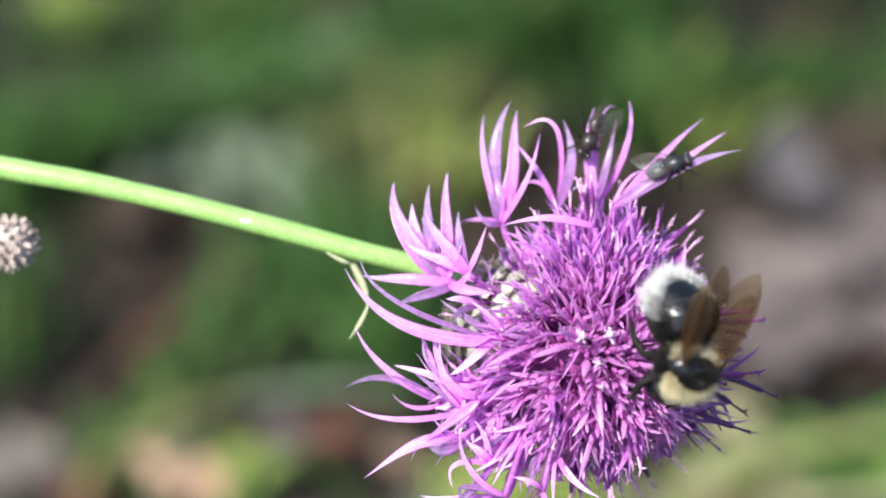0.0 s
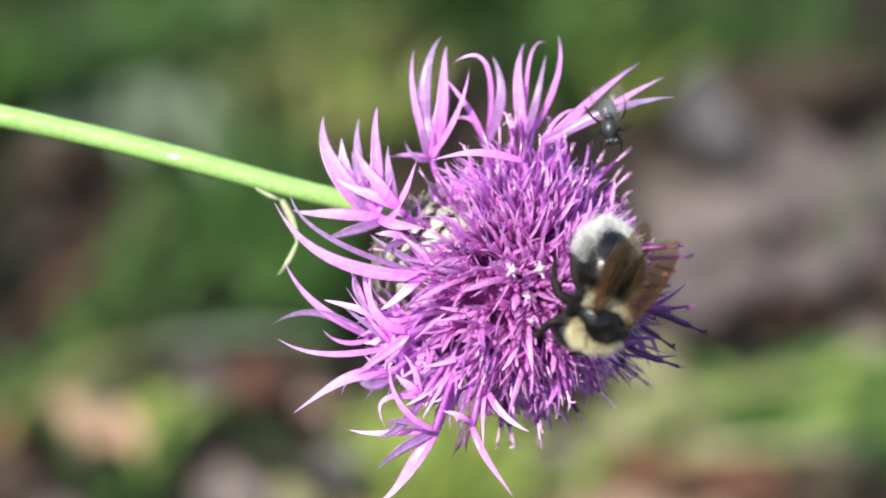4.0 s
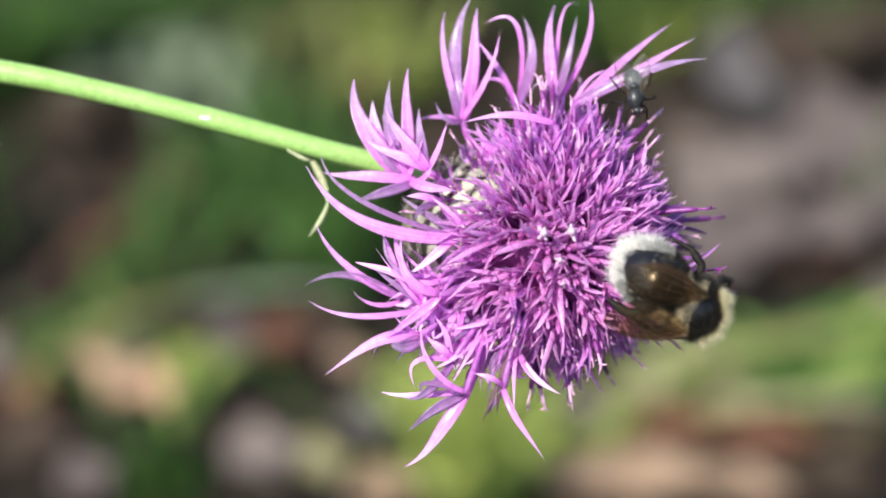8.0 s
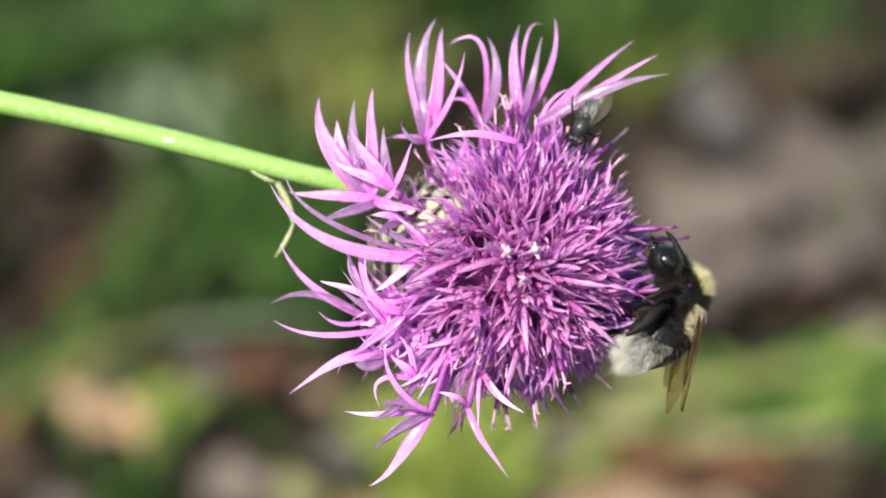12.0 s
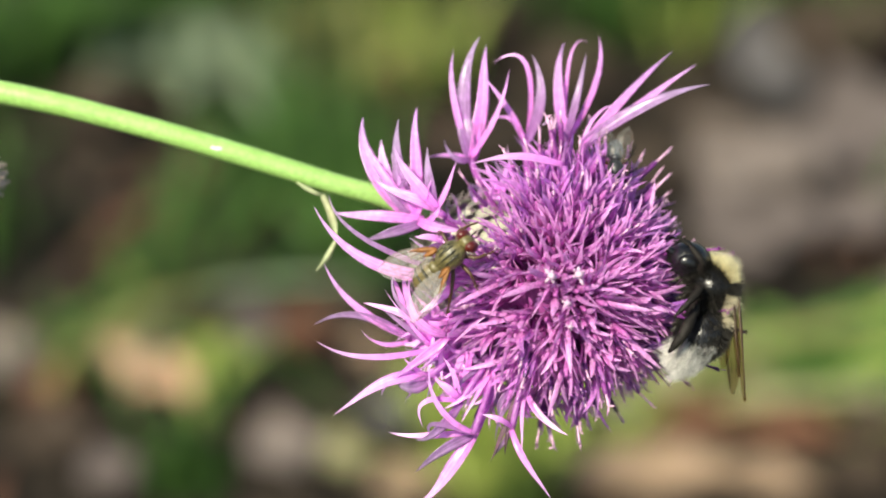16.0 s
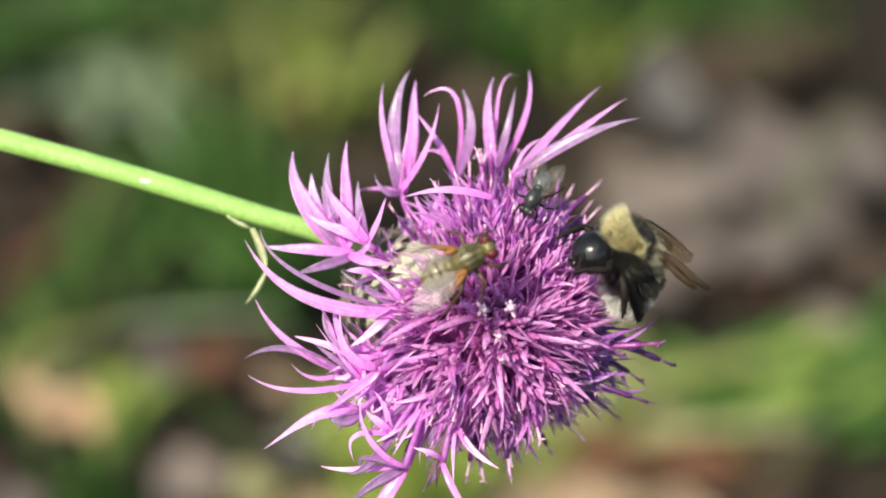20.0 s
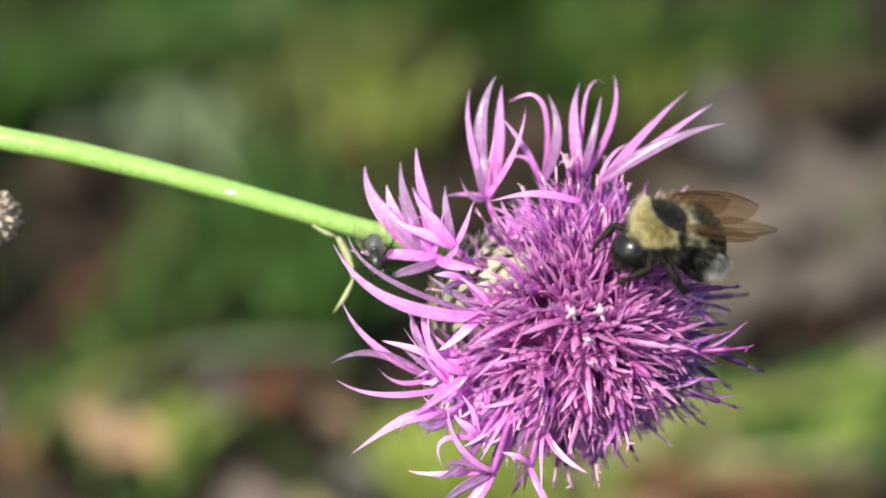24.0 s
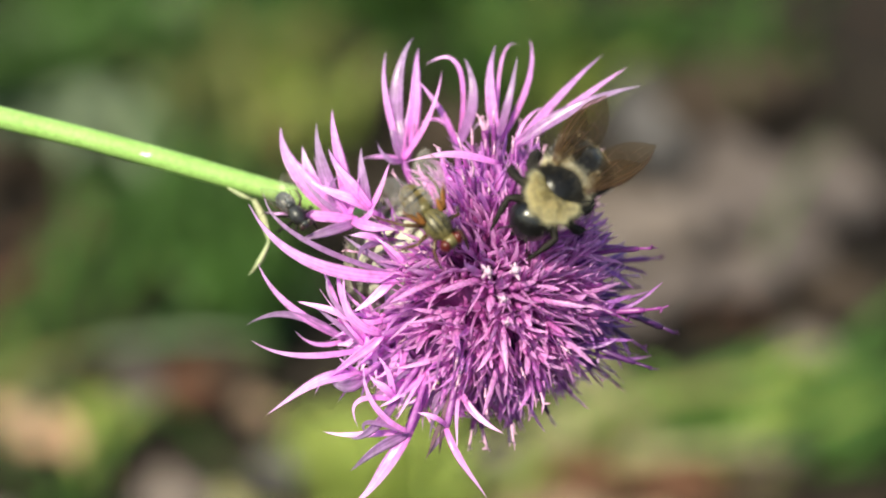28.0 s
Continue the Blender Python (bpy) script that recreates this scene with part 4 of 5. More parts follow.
    coat_of_hair(bm, (0, 5.2, -1.8), (2.05, 1.75, 2.15), 500, 0.32, lambda n: n.y > -0.2, (0, 0.3, -0.5), 0.022, seed=10)
    part("face_fur", bm, BLACKFUR, skull, "short black hairs")
    for piece in (skull, *skull.children):
        piece.data.transform(Matrix.Translation(Vector((0, -0.35, -0.75)) * MM))
    for s in (-1, 1):
        wing_mesh("forewing", 10.4, 3.7, s, SMOKE, VEIN, bee, fold(s, 17, 12), VEINS, "smoky brown forewing")
        wing_mesh("hindwing", 7.2, 2.7, s, SMOKE, VEIN, bee, fold(s, 17, 12, True), VEINS[:4], "smoky brown hindwing")
        insect_leg(bee, "foreleg", ((s * 1.3, 3.6, -1.5), (s * 3.0, 4.9, -2.0), (s * 2.6, 6.4, -3.3), (s * 2.2, 7.2, -4.6)), (0.36, 0.32, 0.22, 0.09), LEG, 260, 1)
        insect_leg(bee, "middle_leg", ((s * 1.6, 2.2, -1.8), (s * 3.6, 2.2, -2.2), (s * 4.5, 1.0, -3.4), (s * 4.5, -0.6, -4.8)), (0.38, 0.36, 0.28, 0.10), LEG, 320, 2)
        insect_leg(bee, "hind_leg", ((s * 1.6, 0.8, -1.8), (s * 3.2, -0.4, -2.6), (s * 3.6, -2.4, -3.5), (s * 3.3, -4.2, -4.7)), (0.46, 0.44, 0.50, 0.14), LEG, 380, 3)
    bee.scale = (0.98, 0.98, 0.98)
    return bee


bee = bumblebee()


# ---- the flies ----
def bristles(bm, centre, radii, count, length, keep, seed):
    coat_of_hair(bm, centre, radii, count, length, keep, (0, -0.6, 0.1), 0.045, None, seed)


def make_fly(name, size, label, body, belly_mat, wing_mat, leg_mat, stripes, amber, spread):
    """A true fly: striped thorax, big red eyes, bristly belly, one pair of wings. size: length in mm."""
    fly = root_of(name, FACE, label, "fly")
    k = size / 7.0

    def v(*p):
        return tuple(q * k for q in p)
    bm = bmesh.new()
    blob(bm, v(0, 1.0, 0.1), v(1.25, 1.6, 1.15), 12, 18)
    thorax = part("thorax", bm, body, fly)
    if stripes:
        for x in (-0.75, -0.28, 0.28, 0.75):
            bm = bmesh.new()
            top = [Vector(v(x * (1 - 0.18 * abs(y - 1.0)), y, 0.1 + 1.16 * math.sqrt(max(0, 1 - (x / 1.25) ** 2 - ((y - 1.0) / 1.6) ** 2)))) for y in (0.15, 0.5, 0.9, 1.3, 1.7, 2.0)]
            tube(bm, top, [0.05 * k, 0.09 * k, 0.1 * k, 0.1 * k, 0.1 * k, 0.06 * k], 6)
            part("stripe", bm, STRIPE, thorax)
    bm = bmesh.new()
    blob(bm, v(0, -0.75, 0.35), v(0.75, 0.55, 0.65), 8, 12)
    part("scutellum", bm, body, thorax)
    bm = bmesh.new()
    bristles(bm, v(0, 1.0, 0.1), v(1.25, 1.6, 1.15), 60, 0.7 * k, lambda n: n.z > 0.1, 3)
    part("bristles", bm, LEG, thorax)
    bm = bmesh.new()
    blob(bm, v(0, -1.85, -0.2), v(1.4, 1.75, 1.05), 14, 18, lambda s: 0.85 + 0.2 * s)
    for q in bm.verts:
        q.co.z += 0.03 * k * math.sin(q.co.y / k * 5.5)
    abdomen = part("abdomen", bm, belly_mat, fly)
    bm = bmesh.new()
    bristles(bm, v(0, -1.85, -0.2), v(1.4, 1.75, 1.05), 90, 0.6 * k, lambda n: n.y < 0.4 and n.z > -0.5, 4)
    part("bristles", bm, LEG, abdomen)
    for y in (-0.95, -1.75, -2.5) if stripes else ():
        bm = bmesh.new()
        w = math.sqrt(1 - ((y + 1.85) / 1.75) ** 2) * 0.97
        tube(bm, [v(1.4 * w * math.sin(a), y, -0.2 + 1.05 * w * math.cos(a)) for a in (-1.5, -1.1, -0.7, -0.35, 0, 0.35, 0.7, 1.1, 1.5)], [q * k for q in (0.05, 0.08, 0.1, 0.11, 0.13, 0.11, 0.1, 0.08, 0.05)], 6)
        part("band", bm, STRIPE, abdomen)
    bm = bmesh.new()
    blob(bm, v(0, 2.95, -0.1), v(0.95, 0.62, 0.85), 10, 14)
    skull = part("head", bm, body, fly)
    for s in (-1, 1):
        bm = bmesh.new()
        blob(bm, v(s * 0.66, 3.05, 0.05), v(0.50, 0.58, 0.80), 8, 12)
        part("eye", bm, REDEYE if amber else DARKBODY, skull, "dark red eye" if amber else "dark brown eye")
        bm = bmesh.new()
        tube(bm, [v(s * 0.12, 3.45, 0.1), v(s * 0.2, 3.8, -0.1), v(s * 0.25, 4.0, -0.35)], [0.06 * k, 0.07 * k, 0.03 * k], 5)
        part("antenna", bm, LEG, skull)
        wing_mesh("wing", 5.9 * k, 2.6 * k, s, wing_mat, VEIN, fly, pose(s * 1.0 * k * MM, 0.5 * k * MM, 0.75 * k * MM, -8, s * -10, s * spread), VEINS,
                  "clear veined wing", AMBER if amber else None, 0.25 * k)
        r3 = (0.17 * k, 0.14 * k, 0.09 * k, 0.05 * k)
        insect_leg(fly, "foreleg", (v(s * 0.6, 1.7, -0.7), v(s * 1.5, 2.6, -0.7), v(s * 1.6, 3.4, -1.8), v(s * 1.5, 4.0, -2.5)), r3, leg_mat, 25, 1)
        insect_leg(fly, "middle_leg", (v(s * 0.8, 1.0, -0.8), v(s * 2.3, 1.3, -0.6), v(s * 3.0, 0.6, -1.9), v(s * 3.4, 0.2, -2.7)), r3, leg_mat, 25, 2)
        insect_leg(fly, "hind_leg", (v(s * 0.8, 0.2, -0.8), v(s * 2.3, -1.0, -0.6), v(s * 2.9, -2.6, -1.8), v(s * 3.1, -3.6, -2.7)), r3, leg_mat, 25, 3)
    return fly


golden_fly = make_fly("golden_fly", 7.5, "golden olive bristly fly with amber wing roots and red eyes", GOLD, OLIVEBELLY, HAZYWING, TAWNYLEG, True, True, 24)
grey_fly = make_fly("grey_fly", 4.6, "small blue-grey fly with clear wings and dark eyes", GREYBODY, GREYBELLY, CLEAR, LEG, False, False, 12)
dark_fly = make_fly("dark_fly", 4.8, "small dark brown fly with brownish clear wings", DARKBODY, DARKBODY, CLEAR, LEG, False, False, 8)


# ---- litter and grass behind ----
def dry_leaf(x, y, across, deep, turn, material):
    """A fallen leaf lying on the litter: cupped blade with a raised midrib, side veins and a stalk."""
    seed = int((x + 3) * 1000 + (y + 3) * 7000)
    r = random.Random(seed)
    names = {TAN: "tan", PINK: "pinkish brown", MAUVE: "dull mauve-brown", BROWN: "dark brown", RUST: "rust brown", GREYLEAF: "grey-brown", STRAW: "straw coloured", PALETAN: "pale tan"}
    thing = root_of("dry_leaf", pose(x, y, 0.004, r.uniform(-6, 6), r.uniform(-6, 6), turn), names[material] + " fallen dry leaf lying on the ground", "leaf", "fallen leaves")
    W, L = across / MM, deep / MM
    bm = bmesh.new()
    n, m = 14, 8
    top, low = [], []
    curl = r.uniform(0.10, 0.22)
    for i in range(n + 1):
        s = i / n
        w = W * 0.5 * max(0.03, math.sin(math.pi * s ** 0.9) ** 0.75) * (1 + 0.08 * math.sin(s * 23 + seed))
        rowa, rowb = [], []
        for j in range(m + 1):
            e = j / m * 2 - 1
            z = W * curl * e * e * 0.5 + L * 0.10 * (2 * s - 1) ** 2 + 0.7 * math.sin(s * 17 + abs(e) * 5) + r.uniform(-0.3, 0.3) + 2.0
            rowa.append(bm.verts.new((e * w, (s - 0.5) * L, z)))
            rowb.append(bm.verts.new((e * w, (s - 0.5) * L, z - 0.35)))
        top.append(rowa)
        low.append(rowb)
    for i in range(n):
        for j in range(m):
            bm.faces.new((top[i][j], top[i][j + 1], top[i + 1][j + 1], top[i + 1][j]))
            bm.faces.new((low[i][j], low[i + 1][j], low[i + 1][j + 1], low[i][j + 1]))
    for i in range(n):
        bm.faces.new((top[i][0], top[i + 1][0], low[i + 1][0], low[i][0]))
        bm.faces.new((top[i][m], low[i][m], low[i + 1][m], top[i + 1][m]))
    part("blade", bm, material, thing)
    bm = bmesh.new()
    rib = [((0, (s / 10 - 0.5) * L * 0.98, L * 0.10 * (2 * s / 10 - 1) ** 2 + 2.2)) for s in range(11)]
    tube(bm, [(rib[0][0], rib[0][1] - L * 0.16, 1.0)] + rib, [0.5] + [0.5 - 0.035 * i for i in range(11)], 6)
    part("midrib", bm, material, thing)
    return thing


def grass_tuft(x, y, count, height, spread, material, lean, much):
    """A tuft of curved, folded grass blades; lean: degrees of the way in which they fall over."""
    seed = int((x + 3) * 1000 + (y + 3) * 7000)
    r = random.Random(seed)
    words = {MEADOW: "fresh mid-green grass tuft in the litter", GREEN: "dark green grass tuft growing in the litter", OLIVE: "dull olive grass tuft in the litter", LIME: "bright yellow-green grass tuft in the litter"}
    bm = bmesh.new()
    fall = Vector((math.sin(radians(lean)), math.cos(radians(lean)) * 0.3, 0)) * much
    for i in range(count):
        a = r.uniform(0, 6.283)
        q = math.sqrt(r.random()) * spread * 0.7
        p = Vector((math.cos(a) * q, math.sin(a) * q, 0))
        h = height * r.uniform(0.5, 1.15)
        d = Vector((r.gauss(0, 0.4), r.gauss(0, 0.4), 1)) + fall * r.choice((1, 1, 1, -0.6))
        tip = p + d * h
        bend = p + Vector((d.x * 0.25, d.y * 0.25, 0.8)) * h
        strap(bm, p, bend, tip, r.uniform(2.0, 4.2), 6, 0.15, 0.3, (r.gauss(0, 1), -1, 0.6), waist=0.7)
    ob = part("grass_tuft", bm, material, None)
    ob.matrix_basis = pose(x, y, -0.004)
    return tagged(ob, words[material], "grass", "grass tufts", "stuff")


def long_blade(a, b, width, material):
    """One long arched blade of grass that rises from the ground and leans over."""
    names = {GREEN: "dark green arching grass blade", OLIVE: "dull olive arching grass blade", LIME: "yellow-green arching grass blade", PALEGREEN: "pale grey-green arching blade", STRAW: "straw coloured dry grass stalk"}
    a, b = Vector(a), Vector(b)
    flat = Vector((b.x - a.x, b.y - a.y, 0))
    foot = a - flat * 0.5
    foot.z = -0.004
    thing = root_of("grass_blade", Matrix.Translation(foot), names[material], "grass", "single grass blades")
    pts = [(q - foot) / MM for q in (foot, a, b)]
    bm = bmesh.new()
    strap(bm, pts[0], pts[0].lerp(pts[1], 0.5) + Vector((0, 0, (a.z + 0.004) / MM * 0.5)), pts[1], width, 10, 0.2, 0.25, (0, -0.6, 1), waist=0.9)
    part("sheath", bm, material, thing)
    bm = bmesh.new()
    strap(bm, pts[1], pts[1].lerp(pts[2], 0.5) + Vector((0, 0, 4)), pts[2], width * 1.05, 14, 0.2, 0.25, (0, -0.6, 1), waist=0.95)
    part("leaf", bm, material, thing)
    return thing


def broad_herb(x, y, z, count, length, material):
    """A low rosette of broad soft leaves."""
    names = {GREEN: "low dark green herb rosette", LIME: "low sunlit lime green herb rosette", OLIVE: "low dull olive herb rosette", MEADOW: "low fresh green herb rosette", PALEGREEN: "low grey-green herb rosette"}
    seed = int((x + 3) * 1000 + (y + 3) * 7000)
    r = random.Random(seed)
    thing = root_of("herb", pose(x, y, -0.004), names[material] + " with broad leaves on the ground", "plant", "low herbs")
    for i in range(count):
        a = 2 * math.pi * (i + r.uniform(-0.2, 0.2)) / count
        d = Vector((math.cos(a), math.sin(a), 0))
        bm = bmesh.new()
        h = z / MM
        strap(bm, d * 3, d * length * 0.5 + Vector((0, 0, h * 1.3)), d * length + Vector((0, 0, h * r.uniform(0.3, 0.9))), length * 0.42, 10, 0.3, 0.2, (0, 0, 1), waist=0.25)
        part("leaf", bm, material, thing)
    return thing


dry_leaf(-0.094, 0.350, 0.036, 0.016, -42, TAN)
dry_leaf(-0.134, 0.579, 0.026, 0.028, 10, MAUVE)
dry_leaf(-0.132, 0.507, 0.024, 0.030, -20, BROWN)
dry_leaf(-0.094, 0.456, 0.006, 0.052, -14, RUST)
dry_leaf(-0.068, 0.371, 0.014, 0.031, 10, MAUVE)
dry_leaf(-0.055, 0.370, 0.017, 0.017, 35, RUST)
dry_leaf(-0.043, 0.378, 0.014, 0.017, -20, BROWN)
dry_leaf(-0.036, 0.361, 0.012, 0.015, 20, PALETAN)
dry_leaf(-0.056, 0.316, 0.019, 0.028, 20, PINK)
dry_leaf(-0.115, 0.321, 0.022, 0.027, 20, BROWN)
dry_leaf(-0.121, 0.343, 0.015, 0.018, -20, RUST)
dry_leaf(-0.100, 0.306, 0.016, 0.016, 40, MAUVE)
dry_leaf(-0.041, 0.313, 0.012, 0.017, 20, STRAW)
dry_leaf(-0.029, 0.331, 0.016, 0.018, 10, GREYLEAF)
dry_leaf(-0.025, 0.301, 0.018, 0.014, 20, PALETAN)
dry_leaf(0.038, 0.301, 0.050, 0.018, 6, PALETAN)
dry_leaf(0.064, 0.302, 0.030, 0.014, -14, PALETAN)
dry_leaf(0.050, 0.327, 0.025, 0.011, 6, RUST)
dry_leaf(0.074, 0.323, 0.030, 0.011, -6, RUST)
dry_leaf(0.096, 0.325, 0.022, 0.015, 10, BROWN)
dry_leaf(0.090, 0.305, 0.022, 0.016, 20, BROWN)
dry_leaf(0.089, 0.532, 0.022, 0.072, 6, GREYLEAF)
dry_leaf(0.120, 0.490, 0.035, 0.060, 25, MAUVE)
dry_leaf(0.079, 0.467, 0.039, 0.049, 40, PINK)
dry_leaf(0.099, 0.474, 0.027, 0.049, -20, MAUVE)
dry_leaf(0.065, 0.432, 0.019, 0.025, 0, MAUVE)
dry_leaf(0.084, 0.429, 0.029, 0.025, 20, MAUVE)
dry_leaf(0.107, 0.433, 0.026, 0.026, 30, MAUVE)
dry_leaf(0.103, 0.550, 0.019, 0.057, 10, BROWN)
dry_leaf(0.124, 0.568, 0.039, 0.040, 20, BROWN)
dry_leaf(0.124, 0.453, 0.021, 0.039, 15, MAUVE)
dry_leaf(0.119, 0.393, 0.017, 0.020, 30, PINK)
dry_leaf(0.144, 0.488, 0.029, 0.060, 0, MAUVE)
dry_leaf(0.065, 0.493, 0.021, 0.040, 30, BROWN)
dry_leaf(0.134, 0.419, 0.026, 0.034, 0, BROWN)
dry_leaf(-0.020, 0.554, 0.013, 0.058, 10, BROWN)
dry_leaf(-0.013, 0.474, 0.021, 0.028, 40, BROWN)
dry_leaf(0.024, 0.533, 0.028, 0.030, 20, BROWN)
dry_leaf(0.042, 0.463, 0.027, 0.039, 10, BROWN)
dry_leaf(0.055, 0.383, 0.021, 0.016, 30, STRAW)
dry_leaf(0.061, 0.361, 0.023, 0.015, -10, STRAW)
dry_leaf(0.045, 0.347, 0.020, 0.014, 10, STRAW)
dry_leaf(0.070, 0.340, 0.020, 0.012, 10, STRAW)
dry_leaf(0.100, 0.338, 0.020, 0.012, -8, MAUVE)
dry_leaf(0.029, 0.335, 0.016, 0.015, 20, PINK)
dry_leaf(0.009, 0.375, 0.024, 0.019, 0, STRAW)
dry_leaf(-0.138, 0.358, 0.028, 0.031, 40, PINK)
dry_leaf(-0.065, 0.640, 0.034, 0.034, 60, PINK)
grass_tuft(-0.149, 0.559, 44, 40, 34, GREEN, 60, 1.0)
grass_tuft(-0.115, 0.582, 40, 40, 34, GREEN, 70, 1.0)
grass_tuft(-0.035, 0.550, 30, 46, 16, OLIVE, 25, 0.5)
grass_tuft(-0.035, 0.572, 26, 46, 20, GREEN, 10, 0.4)
grass_tuft(-0.055, 0.533, 22, 42, 20, OLIVE, -20, 0.6)
grass_tuft(-0.058, 0.555, 24, 44, 24, GREEN, 10, 0.5)
grass_tuft(0.044, 0.572, 26, 44, 34, GREEN, 20, 0.6)
grass_tuft(0.056, 0.568, 12, 30, 22, LIME, 30, 0.6)
grass_tuft(0.019, 0.581, 20, 46, 34, GREEN, 20, 0.6)
grass_tuft(0.071, 0.586, 36, 36, 28, GREEN, 20, 0.6)
grass_tuft(0.099, 0.591, 26, 32, 22, GREEN, 20, 0.6)
grass_tuft(0.133, 0.595, 24, 34, 26, GREEN, 0, 0.5)
grass_tuft(-0.015, 0.635, 50, 46, 34, GREEN, 0, 0.5)
grass_tuft(-0.111, 0.645, 50, 46, 34, GREEN, 0, 0.5)
grass_tuft(0.036, 0.656, 60, 46, 34, GREEN, 0, 0.5)
grass_tuft(-0.105, 0.400, 6, 46, 14, GREEN, 25, 0.8)
grass_tuft(-0.083, 0.425, 7, 44, 20, GREEN, 30, 0.8)
grass_tuft(-0.072, 0.456, 13, 40, 24, GREEN, 20, 0.6)
grass_tuft(-0.048, 0.453, 34, 46, 26, GREEN, -10, 0.5)
grass_tuft(-0.039, 0.415, 24, 40, 24, GREEN, 10, 0.5)
grass_tuft(-0.151, 0.425, 12, 46, 24, GREEN, 0, 0.5)
grass_tuft(-0.170, 0.525, 40, 46, 24, GREEN, 0, 0.5)
grass_tuft(-0.115, 0.364, 12, 20, 26, OLIVE, 40, 0.8)
grass_tuft(-0.101, 0.378, 5, 22, 18, OLIVE, 30, 0.7)
grass_tuft(-0.081, 0.313, 26, 18, 16, GREEN, 0, 0.4)
grass_tuft(-0.082, 0.344, 10, 18, 12, LIME, 0, 0.4)
grass_tuft(0.001, 0.308, 60, 38, 18, LIME, 5, 0.3)
grass_tuft(-0.002, 0.331, 20, 26, 16, LIME, 0, 0.5)
grass_tuft(-0.015, 0.306, 12, 16, 14, OLIVE, 20, 0.6)
grass_tuft(-0.020, 0.332, 16, 14, 14, LIME, 20, 0.8)
grass_tuft(0.028, 0.330, 16, 14, 14, LIME, 30, 0.9)
grass_tuft(0.091, 0.361, 40, 18, 30, MEADOW, 80, 1.4)
grass_tuft(0.100, 0.360, 22, 18, 24, LIME, 80, 1.4)
grass_tuft(0.108, 0.361, 40, 20, 30, GREEN, 80, 1.4)
grass_tuft(0.084, 0.357, 26, 18, 22, GREEN, 80, 1.4)
grass_tuft(0.075, 0.360, 14, 16, 18, LIME, 60, 1.2)
grass_tuft(0.123, 0.364, 40, 24, 34, GREEN, 80, 1.2)
dry_leaf(0.070, 0.412, 0.024, 0.020, 15, MAUVE)
grass_tuft(0.052, 0.361, 8, 16, 20, MEADOW, 60, 1.0)
grass_tuft(0.090, 0.331, 12, 12, 24, OLIVE, 80, 1.2)
broad_herb(-0.087, 0.533, 0.018, 6, 34, PALEGREEN)
broad_herb(-0.118, 0.544, 0.014, 6, 30, PALEGREEN)
broad_herb(-0.080, 0.373, 0.004, 10, 13, LIME)
broad_herb(-0.077, 0.380, 0.004, 8, 11, LIME)
broad_herb(-0.081, 0.362, 0.012, 15, 13, LIME)
broad_herb(-0.046, 0.420, 0.016, 5, 34, GREEN)
broad_herb(-0.074, 0.478, 0.016, 5, 30, GREEN)
broad_herb(-0.081, 0.311, 0.004, 6, 12, GREEN)
broad_herb(0.002, 0.318, 0.012, 7, 22, LIME)
broad_herb(-0.018, 0.360, 0.006, 8, 12, LIME)
broad_herb(0.055, 0.364, 0.006, 8, 22, OLIVE)
broad_herb(0.072, 0.347, 0.006, 7, 20, MEADOW)
broad_herb(0.042, 0.339, 0.006, 7, 20, OLIVE)
broad_herb(0.094, 0.364, 0.006, 7, 20, MEADOW)
dry_leaf(0.092, 0.586, 0.030, 0.040, 20, BROWN)
dry_leaf(0.112, 0.550, 0.030, 0.040, -30, BROWN)
dry_leaf(0.136, 0.572, 0.030, 0.040, 40, BROWN)
broad_herb(-0.078, 0.645, 0.016, 6, 30, PALEGREEN)
broad_herb(-0.122, 0.605, 0.014, 6, 26, PALEGREEN)
broad_herb(-0.174, 0.667, 0.016, 5, 30, GREEN)
broad_herb(-0.023, 0.650, 0.014, 6, 26, GREEN)
grass_tuft(-0.110, 0.672, 30, 40, 30, OLIVE, 30, 0.8)
grass_tuft(-0.048, 0.639, 36, 40, 30, GREEN, 30, 0.8)
grass_tuft(-0.006, 0.671, 20, 36, 26, LIME, 20, 0.7)
grass_tuft(-0.168, 0.684, 20, 36, 26, LIME, -20, 0.7)
grass_tuft(0.038, 0.693, 40, 40, 34, GREEN, 0, 0.6)
grass_tuft(0.056, 0.606, 26, 24, 22, LIME, 10, 0.6)
grass_tuft(0.050, 0.591, 30, 30, 26, GREEN, 10, 0.6)
broad_herb(-0.085, 0.557, 0.012, 6, 24, PALEGREEN)
dry_leaf(-0.004, 0.573, 0.020, 0.050, 10, BROWN)
grass_tuft(-0.023, 0.541, 14, 36, 20, LIME, 20, 0.6)
broad_herb(-0.039, 0.554, 0.018, 6, 28, OLIVE)
broad_herb(-0.066, 0.558, 0.014, 6, 26, PALEGREEN)
long_blade((-0.107, 0.344, 0.024), (-0.076, 0.348, 0.034), 3.0, OLIVE)
long_blade((-0.077, 0.348, 0.034), (-0.030, 0.342, 0.040), 2.6, PALEGREEN)
long_blade((-0.116, 0.371, 0.010), (-0.083, 0.351, 0.050), 3.2, GREEN)
long_blade((-0.102, 0.380, 0.012), (-0.073, 0.363, 0.055), 2.4, GREEN)
long_blade((-0.081, 0.395, 0.012), (-0.057, 0.385, 0.050), 3.4, GREEN)
long_blade((-0.122, 0.354, 0.010), (-0.095, 0.339, 0.040), 2.2, GREEN)
long_blade((0.067, 0.350, 0.016), (0.108, 0.355, 0.020), 4.0, OLIVE)
long_blade((0.066, 0.332, 0.010), (0.106, 0.332, 0.012), 3.0, STRAW)


